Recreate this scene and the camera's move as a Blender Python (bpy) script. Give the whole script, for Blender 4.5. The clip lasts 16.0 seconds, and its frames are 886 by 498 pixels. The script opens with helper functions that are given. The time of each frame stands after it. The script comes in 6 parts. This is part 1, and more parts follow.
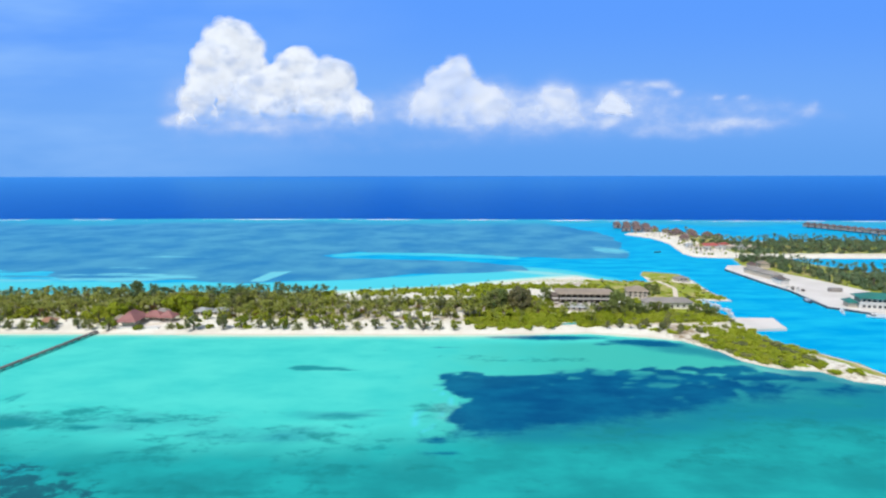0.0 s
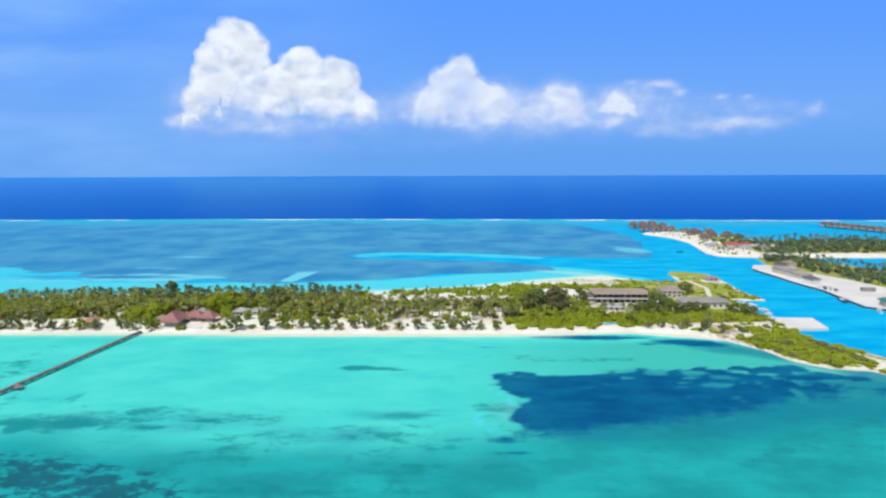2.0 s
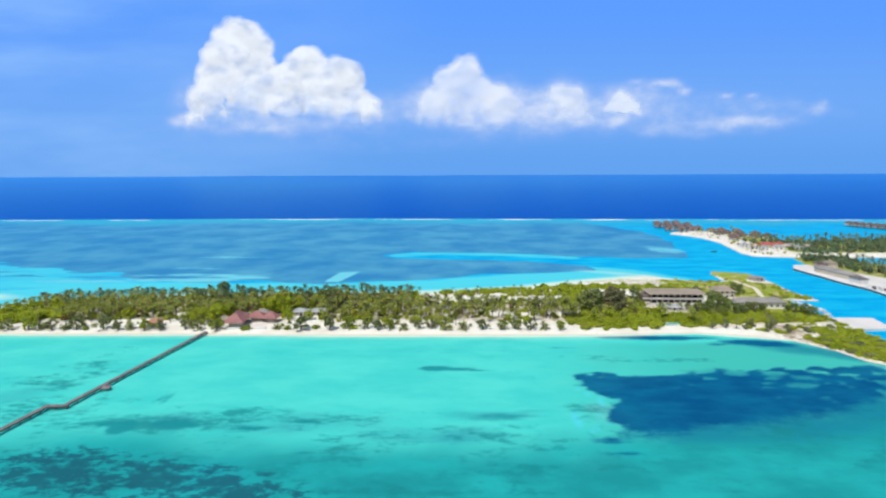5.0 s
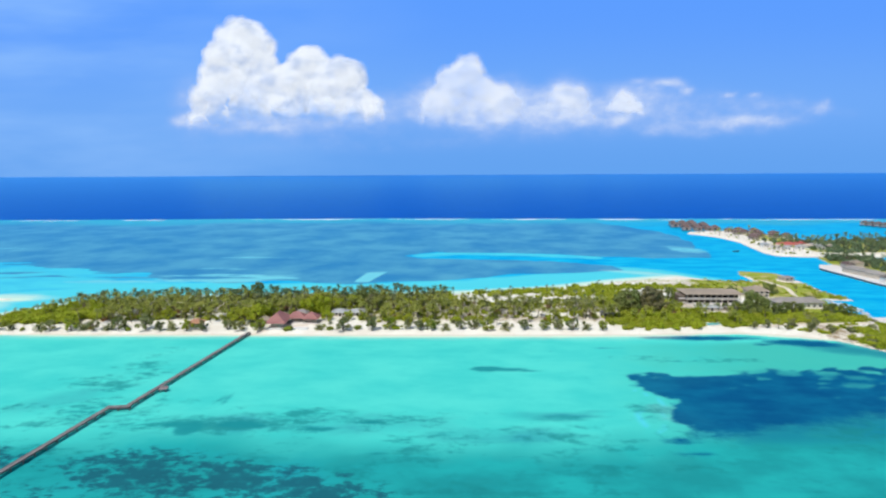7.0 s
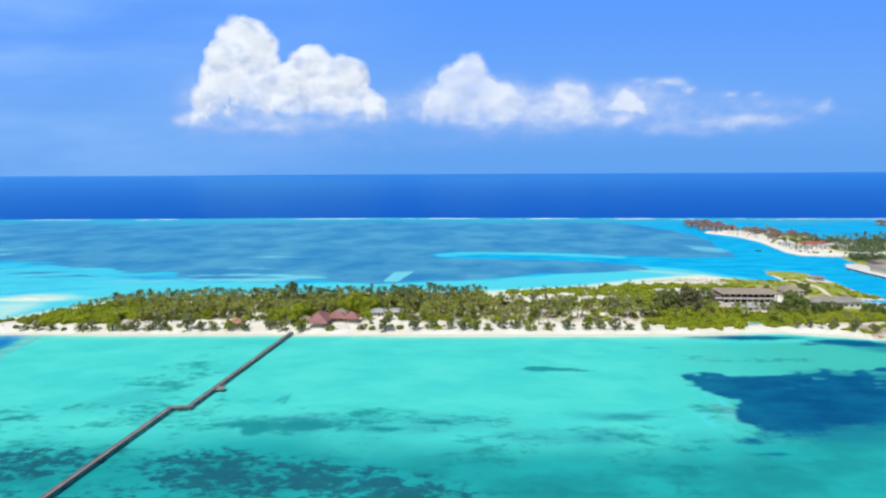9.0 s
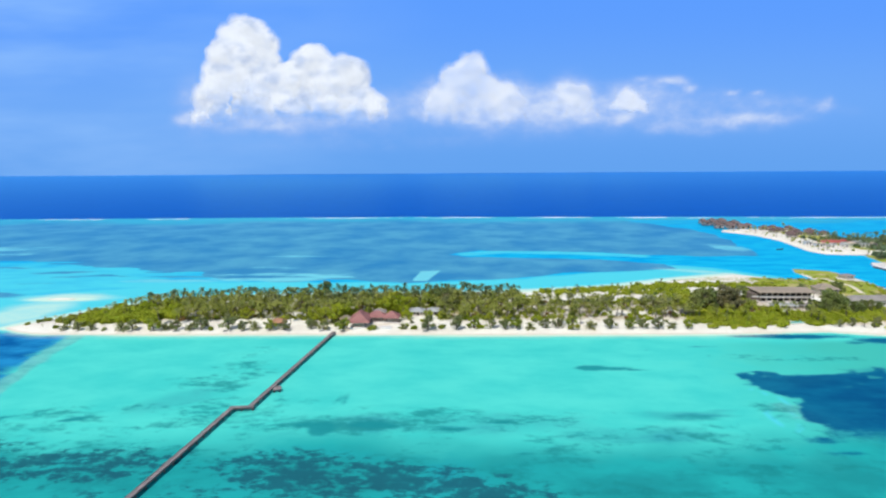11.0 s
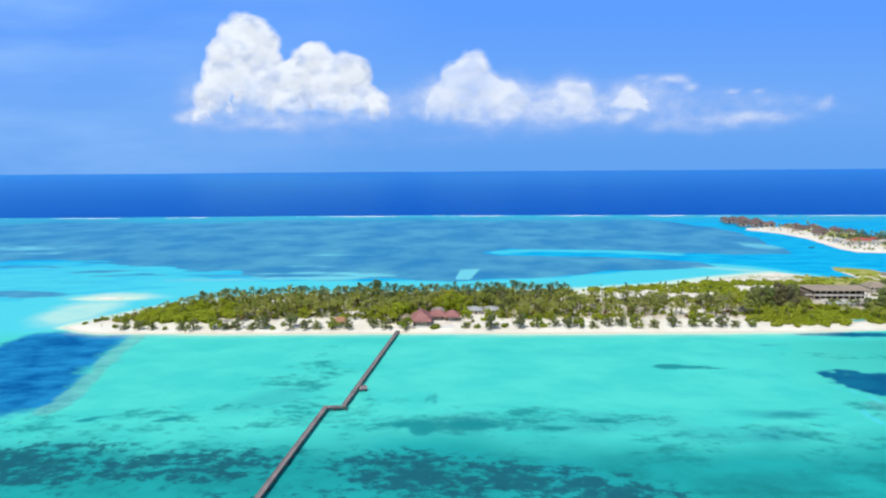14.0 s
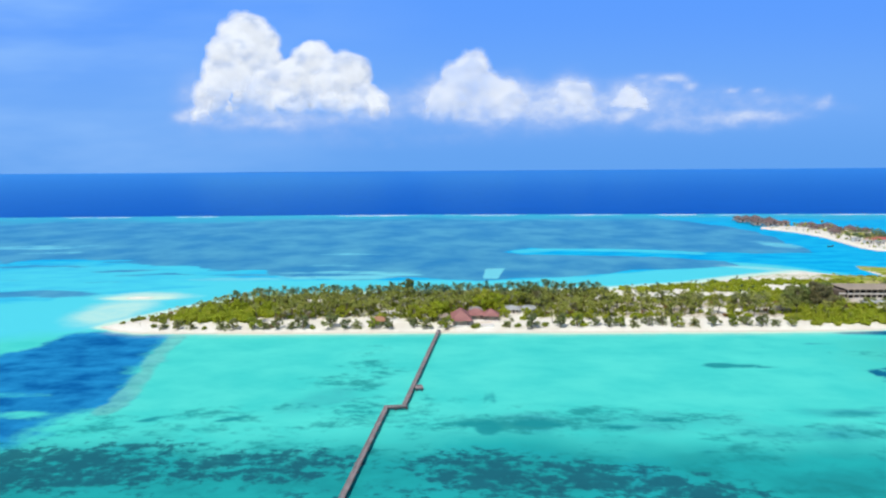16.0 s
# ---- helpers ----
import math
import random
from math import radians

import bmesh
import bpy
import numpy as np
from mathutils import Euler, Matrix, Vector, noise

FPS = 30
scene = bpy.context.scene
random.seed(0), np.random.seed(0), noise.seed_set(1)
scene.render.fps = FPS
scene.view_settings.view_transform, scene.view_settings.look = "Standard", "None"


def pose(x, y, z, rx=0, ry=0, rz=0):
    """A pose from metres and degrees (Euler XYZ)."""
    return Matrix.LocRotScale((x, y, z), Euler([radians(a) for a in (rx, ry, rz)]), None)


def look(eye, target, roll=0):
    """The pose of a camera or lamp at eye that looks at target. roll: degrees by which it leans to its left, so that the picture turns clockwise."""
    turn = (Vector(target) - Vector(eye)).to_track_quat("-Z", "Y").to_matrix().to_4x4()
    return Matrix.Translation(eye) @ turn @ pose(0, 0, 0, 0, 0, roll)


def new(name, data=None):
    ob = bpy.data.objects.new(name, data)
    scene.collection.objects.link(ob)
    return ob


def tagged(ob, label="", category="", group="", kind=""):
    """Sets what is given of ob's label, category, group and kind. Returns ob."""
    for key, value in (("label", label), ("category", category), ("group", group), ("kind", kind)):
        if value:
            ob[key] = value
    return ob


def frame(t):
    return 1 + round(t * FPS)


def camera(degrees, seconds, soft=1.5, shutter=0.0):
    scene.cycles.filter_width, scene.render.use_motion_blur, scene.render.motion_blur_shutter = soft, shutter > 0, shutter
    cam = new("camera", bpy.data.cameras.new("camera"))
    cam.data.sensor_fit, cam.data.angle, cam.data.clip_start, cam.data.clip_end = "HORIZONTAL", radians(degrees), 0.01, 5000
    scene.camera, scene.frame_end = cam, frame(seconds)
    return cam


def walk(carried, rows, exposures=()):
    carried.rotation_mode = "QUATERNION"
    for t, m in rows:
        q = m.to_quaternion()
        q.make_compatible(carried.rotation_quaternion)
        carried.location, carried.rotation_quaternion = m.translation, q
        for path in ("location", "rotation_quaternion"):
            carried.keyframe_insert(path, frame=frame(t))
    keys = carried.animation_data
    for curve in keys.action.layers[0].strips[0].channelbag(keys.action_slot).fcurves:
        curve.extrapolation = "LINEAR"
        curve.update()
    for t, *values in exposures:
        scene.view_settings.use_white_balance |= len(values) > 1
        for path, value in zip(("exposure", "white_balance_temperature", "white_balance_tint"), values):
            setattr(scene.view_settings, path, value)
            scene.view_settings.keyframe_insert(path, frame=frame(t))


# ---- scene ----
cam = camera(78.7, 16.0, soft=2.3)
PATH = [
    (0, (1.955, 4.49, 83.424), (1.937, 6.467, 83.124), -0.1),
    (0.5, (-3.107, 4.239, 83.547), (-3.126, 6.216, 83.247), -0.1),
    (1, (-8.232, 3.98, 83.646), (-8.253, 5.958, 83.346), -0.2),
    (1.5, (-13.428, 3.753, 83.744), (-13.45, 5.73, 83.443), -0.2),
    (2, (-18.66, 3.637, 83.823), (-18.684, 5.614, 83.522), -0.2),
    (2.5, (-24.106, 3.506, 83.924), (-24.13, 5.483, 83.622), -0.2),
    (3, (-29.651, 3.32, 84.04), (-29.676, 5.297, 83.738), -0.2),
    (3.5, (-34.999, 3.196, 84.259), (-35.024, 5.173, 83.957), -0.2),
    (4, (-40.409, 2.985, 84.427), (-40.435, 4.962, 84.124), -0.2),
    (6.5, (-67.889, 2.52, 85.081), (-67.916, 4.497, 84.777), -0.3),
    (7, (-73.262, 2.299, 85.258), (-73.289, 4.275, 84.953), -0.3),
    (7.5, (-78.716, 2.485, 85.228), (-78.743, 4.461, 84.923), -0.3),
    (8, (-84.207, 2.302, 85.363), (-84.234, 4.278, 85.057), -0.3),
    (8.5, (-89.856, 2.342, 85.44), (-89.883, 4.318, 85.134), -0.3),
    (9, (-95.507, 2.348, 85.576), (-95.532, 4.324, 85.268), -0.3),
    (11.5, (-123.426, 3.006, 85.563), (-123.446, 4.981, 85.251), -0.4),
    (12, (-129.013, 2.981, 85.628), (-129.03, 4.956, 85.315), -0.4),
    (12.5, (-134.563, 3.044, 85.743), (-134.578, 5.019, 85.43), -0.4),
    (13, (-140.124, 3.198, 85.902), (-140.139, 5.172, 85.586), -0.3),
    (13.5, (-146.115, 3.396, 85.794), (-146.128, 5.37, 85.478), -0.4),
    (14, (-151.735, 3.65, 85.692), (-151.747, 5.624, 85.375), -0.4),
    (14.5, (-157.308, 3.756, 85.679), (-157.317, 5.731, 85.361), -0.4),
    (15, (-162.841, 4.042, 85.551), (-162.848, 6.016, 85.233), -0.4),
    (15.5, (-168.408, 3.981, 85.589), (-168.413, 5.955, 85.27), -0.4),
    (16, (-173.918, 4.09, 85.69), (-173.921, 6.064, 85.37), -0.4),
]
walk(cam, [(t, look(eye, target, roll)) for t, eye, target, roll in PATH])


# ---- light ----
SUN_ELEVATION, SUN_AZIMUTH = 58.0, 215.0   # azimuth clockwise from +y: the sun stands behind the camera and to its left
world = bpy.data.worlds.new("world")
scene.world = world
world.use_nodes = True
wn = world.node_tree
wn.nodes.clear()
sky = wn.nodes.new("ShaderNodeTexSky")
sky.sky_type, sky.sun_disc = "NISHITA", False
sky.sun_elevation, sky.sun_rotation = radians(SUN_ELEVATION), radians(SUN_AZIMUTH)
bg = wn.nodes.new("ShaderNodeBackground")
bg.inputs["Strength"].default_value = 0.13
wout = wn.nodes.new("ShaderNodeOutputWorld")
wn.links.new(sky.outputs[0], bg.inputs[0])
wn.links.new(bg.outputs[0], wout.inputs[0])
sun = new("sun", bpy.data.lights.new("sun", "SUN"))
sun.data.energy, sun.data.angle, sun.data.color = 3.4, radians(0.5), (1.0, 0.965, 0.91)
e, a = radians(SUN_ELEVATION), radians(SUN_AZIMUTH)
sun_dir = Vector((math.sin(a) * math.cos(e), math.cos(a) * math.cos(e), math.sin(e)))
sun.matrix_world = look(sun_dir * 300, (0, 0, 0))


# ---- materials ----
def srgb(r, g, b):
    def lin(c):
        c /= 255.0
        return c / 12.92 if c <= 0.04045 else ((c + 0.055) / 1.055) ** 2.4
    return (lin(r), lin(g), lin(b), 1.0)


class Nodes:
    """Short hand for node trees."""

    def __init__(self, name):
        self.mat = bpy.data.materials.new(name)
        self.mat.use_nodes = True
        self.tree = self.mat.node_tree
        self.tree.nodes.clear()
        self.out = self.tree.nodes.new("ShaderNodeOutputMaterial")

    def put(self, socket, value):
        if isinstance(value, bpy.types.NodeSocket):
            self.tree.links.new(value, socket)
        elif value is not None:
            socket.default_value = value

    def node(self, kind, operation="", attribute="", smooth=False, blend=""):
        n = self.tree.nodes.new(kind)
        if operation:
            n.operation = operation
        if attribute:
            n.attribute_name = attribute
        if smooth:
            n.interpolation_type = "SMOOTHSTEP"
        if blend:
            n.data_type, n.blend_type = "RGBA", blend
        return n

    def pos(self):
        return self.node("ShaderNodeNewGeometry").outputs["Position"]

    def rnd(self):
        return self.node("ShaderNodeObjectInfo").outputs["Random"]

    def island(self):
        return self.node("ShaderNodeNewGeometry").outputs["Random Per Island"]

    def attr(self, name):
        return self.node("ShaderNodeAttribute", attribute=name).outputs["Fac"]

    def scaled(self, vec, s):
        n = self.node("ShaderNodeVectorMath", operation="MULTIPLY")
        self.put(n.inputs[0], vec)
        n.inputs[1].default_value = s
        return n.outputs[0]

    def noise(self, vec, scale, detail=4.0, rough=0.55, distort=0.0):
        n = self.node("ShaderNodeTexNoise")
        self.put(n.inputs["Vector"], vec)
        for k, v in (("Scale", scale), ("Detail", detail), ("Roughness", rough), ("Distortion", distort)):
            n.inputs[k].default_value = v
        return n.outputs["Fac"]

    def math(self, op, a, b=None, clamp=False):
        n = self.node("ShaderNodeMath", operation=op)
        n.use_clamp = clamp
        self.put(n.inputs[0], a)
        self.put(n.inputs[1], b)
        return n.outputs[0]

    def step(self, v, lo, hi):
        n = self.node("ShaderNodeMapRange", smooth=True)
        self.put(n.inputs["Value"], v)
        n.inputs["From Min"].default_value, n.inputs["From Max"].default_value = lo, hi
        return n.outputs["Result"]

    def mix(self, fac, a, b, blend="MIX"):
        n = self.node("ShaderNodeMix", blend=blend)
        self.put(n.inputs[0], fac)
        self.put(n.inputs[6], a)
        self.put(n.inputs[7], b)
        return n.outputs[2]

    def bump(self, height, strength=0.3, distance=0.1):
        n = self.node("ShaderNodeBump")
        n.inputs["Strength"].default_value, n.inputs["Distance"].default_value = strength, distance
        self.put(n.inputs["Height"], height)
        return n.outputs[0]

    def surface(self, color, rough=0.8, spec=0.3, normal=None, metal=0.0):
        n = self.node("ShaderNodeBsdfPrincipled")
        self.put(n.inputs["Base Color"], color)
        self.put(n.inputs["Roughness"], rough)
        self.put(n.inputs["Specular IOR Level"], spec)
        self.put(n.inputs["Metallic"], metal)
        self.put(n.inputs["Normal"], normal)
        self.tree.links.new(n.outputs[0], self.out.inputs["Surface"])
        return self.mat


def plain(name, a, b, scale=1.0, rough=0.8, spec=0.3, bump=0.2, grain=12.0, random_amount=0.0, metal=0.0):
    """A surface that wanders between two colours, with a fine grain and relief."""
    m = Nodes(name)
    p = m.pos()
    big = m.step(m.noise(p, scale * 0.25, 5, 0.6), 0.3, 0.7)
    col = m.mix(big, a, b)
    fine = m.noise(p, scale * grain, 3)
    col = m.mix(0.25, col, m.mix(fine, (0.3, 0.3, 0.3, 1), (1, 1, 1, 1)), "MULTIPLY")
    if random_amount:
        col = m.mix(random_amount, col, m.mix(m.rnd(), (0.35, 0.35, 0.35, 1), (1.2, 1.2, 1.2, 1)), "MULTIPLY")
    return m.surface(col, rough, spec, m.bump(fine, bump, 0.05), metal)


def leaf_material(name, dark, mid, light, rough=0.55, warm=(0.34, 0.27, 0.09, 1)):
    """Foliage: colour by plant, by clump and by leaf; light passes through thin leaves."""
    m = Nodes(name)
    pick = m.math("FRACT", m.math("ADD", m.rnd(), m.attr("plant")))
    by_plant = m.mix(pick, dark, light)
    by_leaf = m.mix(m.island(), dark, light)
    patch = m.step(m.noise(m.pos(), 0.035, 3), 0.3, 0.7)
    tan = m.mix(m.math("MULTIPLY", m.step(pick, 0.72, 0.8), 0.45), by_plant, warm)
    col = m.mix(0.4, m.mix(m.math("ADD", m.math("MULTIPLY", patch, 0.4), 0.5), mid, tan), by_leaf)
    p = m.node("ShaderNodeBsdfPrincipled")
    m.put(p.inputs["Base Color"], col)
    p.inputs["Roughness"].default_value = rough
    p.inputs["Specular IOR Level"].default_value = 0.25
    t = m.node("ShaderNodeBsdfTranslucent")
    m.put(t.inputs["Color"], col)
    x = m.node("ShaderNodeMixShader")
    x.inputs[0].default_value = 0.5
    m.tree.links.new(p.outputs[0], x.inputs[1])
    m.tree.links.new(t.outputs[0], x.inputs[2])
    m.tree.links.new(x.outputs[0], m.out.inputs["Surface"])
    return m.mat


MAT = {
    "palm": leaf_material("palm_leaf", (0.11, 0.15, 0.03, 1), (0.33, 0.38, 0.07, 1), (0.60, 0.61, 0.14, 1)),
    "bush": leaf_material("bush_leaf", (0.15, 0.21, 0.025, 1), (0.34, 0.40, 0.045, 1), (0.55, 0.58, 0.085, 1)),
    "scrub": leaf_material("scrub_leaf", (0.23, 0.31, 0.02, 1), (0.44, 0.525, 0.03, 1), (0.63, 0.66, 0.06, 1)),
    "dark_leaf": leaf_material("dark_leaf", (0.13, 0.19, 0.06, 1), (0.26, 0.33, 0.10, 1), (0.44, 0.49, 0.16, 1)),
    "dry_leaf": leaf_material("dry_leaf", (0.24, 0.13, 0.05, 1), (0.36, 0.21, 0.08, 1), (0.46, 0.30, 0.13, 1)),
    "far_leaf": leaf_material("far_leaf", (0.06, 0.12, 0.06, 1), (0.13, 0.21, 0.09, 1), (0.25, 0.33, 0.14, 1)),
    "brown_leaf": leaf_material("brown_leaf", (0.15, 0.14, 0.07, 1), (0.27, 0.26, 0.13, 1), (0.42, 0.40, 0.20, 1)),
    "shore_leaf": leaf_material("shore_leaf", (0.12, 0.14, 0.06, 1), (0.26, 0.29, 0.11, 1), (0.46, 0.48, 0.19, 1)),
    # islet foliage: distance haze put into the colour as a paler, bluer green
    "hazed_islet_leaf": leaf_material("hazed_islet_leaf", (0.11, 0.19, 0.10, 1), (0.18, 0.27, 0.14, 1), (0.29, 0.37, 0.19, 1)),
    "trunk": plain("trunk_bark", (0.17, 0.135, 0.10, 1), (0.25, 0.205, 0.15, 1), 2.0, 0.9),
    "white": plain("white_wall", (0.80, 0.78, 0.74, 1), (0.70, 0.67, 0.62, 1), 0.6, 0.8),
    "cream": plain("cream_wall", (0.62, 0.56, 0.46, 1), (0.52, 0.46, 0.38, 1), 0.6, 0.8),
    "red_roof": plain("red_roof", (0.50, 0.13, 0.11, 1), (0.40, 0.10, 0.09, 1), 0.8, 0.7),
    "pink_roof": plain("pink_roof", (0.40, 0.18, 0.16, 1), (0.30, 0.13, 0.12, 1), 0.8, 0.7),
    "grey_roof": plain("grey_roof", (0.36, 0.33, 0.30, 1), (0.26, 0.24, 0.22, 1), 0.5, 0.8),
    "pale_roof": plain("pale_roof", (0.50, 0.52, 0.51, 1), (0.30, 0.31, 0.30, 1), 1.6, 0.8),
    "cream_roof": plain("cream_roof", (0.66, 0.55, 0.44, 1), (0.55, 0.45, 0.36, 1), 0.8, 0.8),
    "rust_roof": plain("rust_roof", (0.46, 0.24, 0.14, 1), (0.38, 0.20, 0.12, 1), 0.8, 0.8),
    "brown_roof": plain("brown_roof", (0.38, 0.31, 0.24, 1), (0.30, 0.25, 0.19, 1), 0.5, 0.85),
    "stair_shade_brown": plain("brown_stair_shade", (0.22, 0.17, 0.13, 1), (0.16, 0.13, 0.11, 1), 0.6, 0.85),
    "dark_roof": plain("dark_roof", (0.12, 0.11, 0.11, 1), (0.17, 0.15, 0.14, 1), 0.5, 0.8),
    "green_roof": plain("green_roof", (0.03, 0.22, 0.18, 1), (0.04, 0.17, 0.15, 1), 0.5, 0.5),
    "thatch": plain("thatch", (0.21, 0.145, 0.13, 1), (0.14, 0.10, 0.095, 1), 0.8, 0.95, random_amount=0.3),
    "glass": plain("window_glass", (0.03, 0.04, 0.05, 1), (0.05, 0.06, 0.07, 1), 0.3, 0.15, 0.5, 0.0),
    # near-black, for house doors and for the painted shade of the galleries
    "shade": plain("dark_door_and_shade", (0.035, 0.03, 0.03, 1), (0.06, 0.05, 0.045, 1), 0.5, 0.9),
    "plank": plain("weathered_plank", (0.33, 0.275, 0.27, 1), (0.25, 0.21, 0.21, 1), 1.0, 0.85, random_amount=0.25),
    "pile": plain("wet_pile", (0.10, 0.09, 0.09, 1), (0.16, 0.14, 0.13, 1), 1.0, 0.7),
    "concrete": plain("concrete", (0.78, 0.74, 0.68, 1), (0.66, 0.62, 0.56, 1), 0.15, 0.85),
    "quay_wall": plain("quay_wall", (0.30, 0.30, 0.29, 1), (0.2, 0.21, 0.22, 1), 0.3, 0.85),
    "boat": plain("boat_hull", (0.82, 0.82, 0.80, 1), (0.72, 0.73, 0.73, 1), 0.6, 0.35, 0.5),
    "dark_hull": plain("dark_hull", (0.04, 0.05, 0.07, 1), (0.07, 0.08, 0.1, 1), 0.6, 0.4),
    "pool": plain("pool_water", (0.10, 0.50, 0.48, 1), (0.14, 0.56, 0.52, 1), 0.6, 0.1, 0.4, 0.05),
}


def ground_material():
    """Coral sand, with low grass, dry litter and trodden paths by the ground's own fields."""
    m = Nodes("coral_sand_ground")
    p = m.pos()
    n1 = m.noise(p, 0.06, 5, 0.6)
    n2 = m.noise(p, 0.5, 4, 0.6)
    fine = m.noise(p, 3.0, 3)
    sand = m.mix(m.step(n1, 0.35, 0.7), (0.79, 0.76, 0.66, 1), (0.70, 0.65, 0.54, 1))
    sand = m.mix(m.step(n2, 0.55, 0.75), sand, (0.66, 0.60, 0.46, 1))
    sand = m.mix(m.math("MULTIPLY", m.step(m.attr("wet"), 0.3, 0.9), 0.7), sand, (0.62, 0.54, 0.42, 1))
    litter = m.math("ADD", m.attr("litter"), m.math("SUBTRACT", n2, 0.5))
    sand = m.mix(m.step(litter, 0.35, 0.75), sand, (0.30, 0.22, 0.13, 1))
    grass = m.mix(n2, (0.17, 0.26, 0.02, 1), (0.36, 0.38, 0.05, 1))
    grass = m.mix(m.step(m.noise(p, 0.11, 4, 0.6), 0.45, 0.65), grass, (0.46, 0.38, 0.17, 1))
    g = m.math("ADD", m.attr("grass"), m.math("MULTIPLY", m.math("SUBTRACT", n2, 0.5), 1.2))
    col = m.mix(m.step(g, 0.4, 0.65), sand, grass)
    col = m.mix(m.step(m.math("ADD", m.attr("path"), m.math("MULTIPLY", m.math("SUBTRACT", fine, 0.5), 0.3)), 0.4, 0.6), col, (0.68, 0.60, 0.48, 1))
    return m.surface(col, 0.95, 0.1, m.bump(fine, 0.4, 0.2))


def sea_material():
    """Clear tropical water over sand, sea grass, reef and the deep, by the fields of the sheet."""
    m = Nodes("tropical_sea")
    p = m.pos()
    flat = m.scaled(p, (1, 1, 0))
    n_big = m.noise(flat, 0.02, 5, 0.6)
    n_mid = m.noise(m.scaled(p, (0.6, 1, 0)), 0.06, 6, 0.58)
    ragged = m.noise(m.scaled(p, (0.55, 1, 0)), 0.14, 7, 0.66)
    blotch = m.noise(m.scaled(p, (0.5, 1, 0.3)), 0.085, 7, 0.62)
    crumbs = m.noise(m.scaled(p, (0.6, 1, 0)), 0.32, 6, 0.66)
    patchy = m.math("ADD", m.math("MULTIPLY", blotch, 0.6), m.math("MULTIPLY", crumbs, 0.4))
    wide = m.scaled(p, (0.35, 1, 0))
    n_streak = m.noise(wide, 0.09, 5, 0.6)

    def field(name, amount, noise_value, lo=0.35, hi=0.65):
        v = m.math("ADD", m.attr(name), m.math("MULTIPLY", m.math("SUBTRACT", noise_value, 0.5), amount))
        return m.step(v, lo, hi)

    col = m.mix(m.step(n_mid, 0.22, 0.78), SEA["front_a"], SEA["front_b"])
    col = m.mix(m.math("MULTIPLY", field("silt", 0.8, n_mid, 0.1, 0.9), 0.85), col, SEA["silt"])
    col = m.mix(field("teal", 0.9, n_mid, 0.1, 0.9), col, m.mix(m.step(n_mid, 0.3, 0.7), SEA["teal_a"], SEA["teal_b"]))
    col = m.mix(field("azure", 0.2, n_big, 0.3, 0.7), col, m.mix(m.step(n_streak, 0.3, 0.7), SEA["azure_a"], SEA["azure_b"]))
    col = m.mix(field("shoal", 0.5, n_streak, 0.2, 0.8), col, SEA["shoal"])
    col = m.mix(field("lagoon", 0.5, n_streak, 0.36, 0.64), col, m.mix(m.step(n_big, 0.3, 0.7), SEA["lagoon_a"], SEA["lagoon_b"]))
    col = m.mix(field("streak", 0.9, n_streak, 0.42, 0.7), col, SEA["streak"])
    col = m.mix(field("reef", 0.3, n_streak, 0.2, 0.9), col, SEA["reef"])
    deep = m.mix(m.step(blotch, 0.34, 0.64), SEA["gulf_a"], SEA["gulf_b"])
    col = m.mix(field("gulf", 1.7, patchy, 0.22, 0.8), col, deep)
    weed_col = m.mix(m.step(blotch, 0.32, 0.68), SEA["weed_a"], SEA["weed_b"])
    col = m.mix(m.math("MULTIPLY", field("sill", 1.6, blotch, 0.3, 0.8), 0.8), col, m.mix(m.step(ragged, 0.35, 0.65), SEA["sill_a"], SEA["sill_b"]))
    col = m.mix(m.math("MULTIPLY", field("haze_weed", 1.2, n_mid, 0.2, 0.95), 0.75), col, m.mix(n_mid, SEA["weed_soft"], SEA["weed_b"]))
    col = m.mix(m.math("MULTIPLY", field("mottle", 3.6, patchy, 0.36, 0.88), m.math("MULTIPLY", m.step(m.attr("mottle"), 0.0, 0.2), 0.7)), col, m.mix(ragged, SEA["moss_a"], SEA["moss_b"]))
    col = m.mix(m.math("MULTIPLY", field("weed", 1.5, m.math("ADD", m.math("MULTIPLY", ragged, 0.6), m.math("MULTIPLY", crumbs, 0.4)), 0.22, 0.82), 0.94), col, weed_col)
    col = m.mix(m.math("MULTIPLY", field("patch", 0.9, m.math("ADD", m.math("MULTIPLY", ragged, 0.5), m.math("MULTIPLY", crumbs, 0.5)), 0.3, 0.85), 0.85), col, m.mix(blotch, SEA["patch_a"], SEA["patch_b"]))
    brown = m.mix(blotch, SEA["coral_a"], SEA["coral_b"])
    col = m.mix(m.math("MULTIPLY", field("coral", 5.2, m.math("ADD", m.math("MULTIPLY", ragged, 0.38), m.math("MULTIPLY", crumbs, 0.62)), 0.34, 0.86), m.math("MULTIPLY", m.step(m.attr("coral"), 0.05, 0.45), 0.8)), col, brown)
    col = m.mix(field("ocean", 0.12, n_big, 0.4, 0.6), col, m.mix(n_big, SEA["ocean_a"], SEA["ocean_b"]))
    col = m.mix(m.math("MULTIPLY", field("pale", 0.5, patchy, 0.22, 0.98), 0.9), col, SEA["pale"])
    foam_noise = m.noise(m.scaled(p, (0.012, 0.05, 0)), 1.0, 6, 0.7)
    col = m.mix(field("foam", 2.8, foam_noise, 0.84, 1.06), col, SEA["foam"])
    ripple = m.noise(p, 0.8, 4, 0.6)
    normal = m.bump(ripple, 0.16, 0.25)
    d = m.node("ShaderNodeBsdfDiffuse")
    m.put(d.inputs["Color"], col)
    g = m.node("ShaderNodeBsdfGlossy")
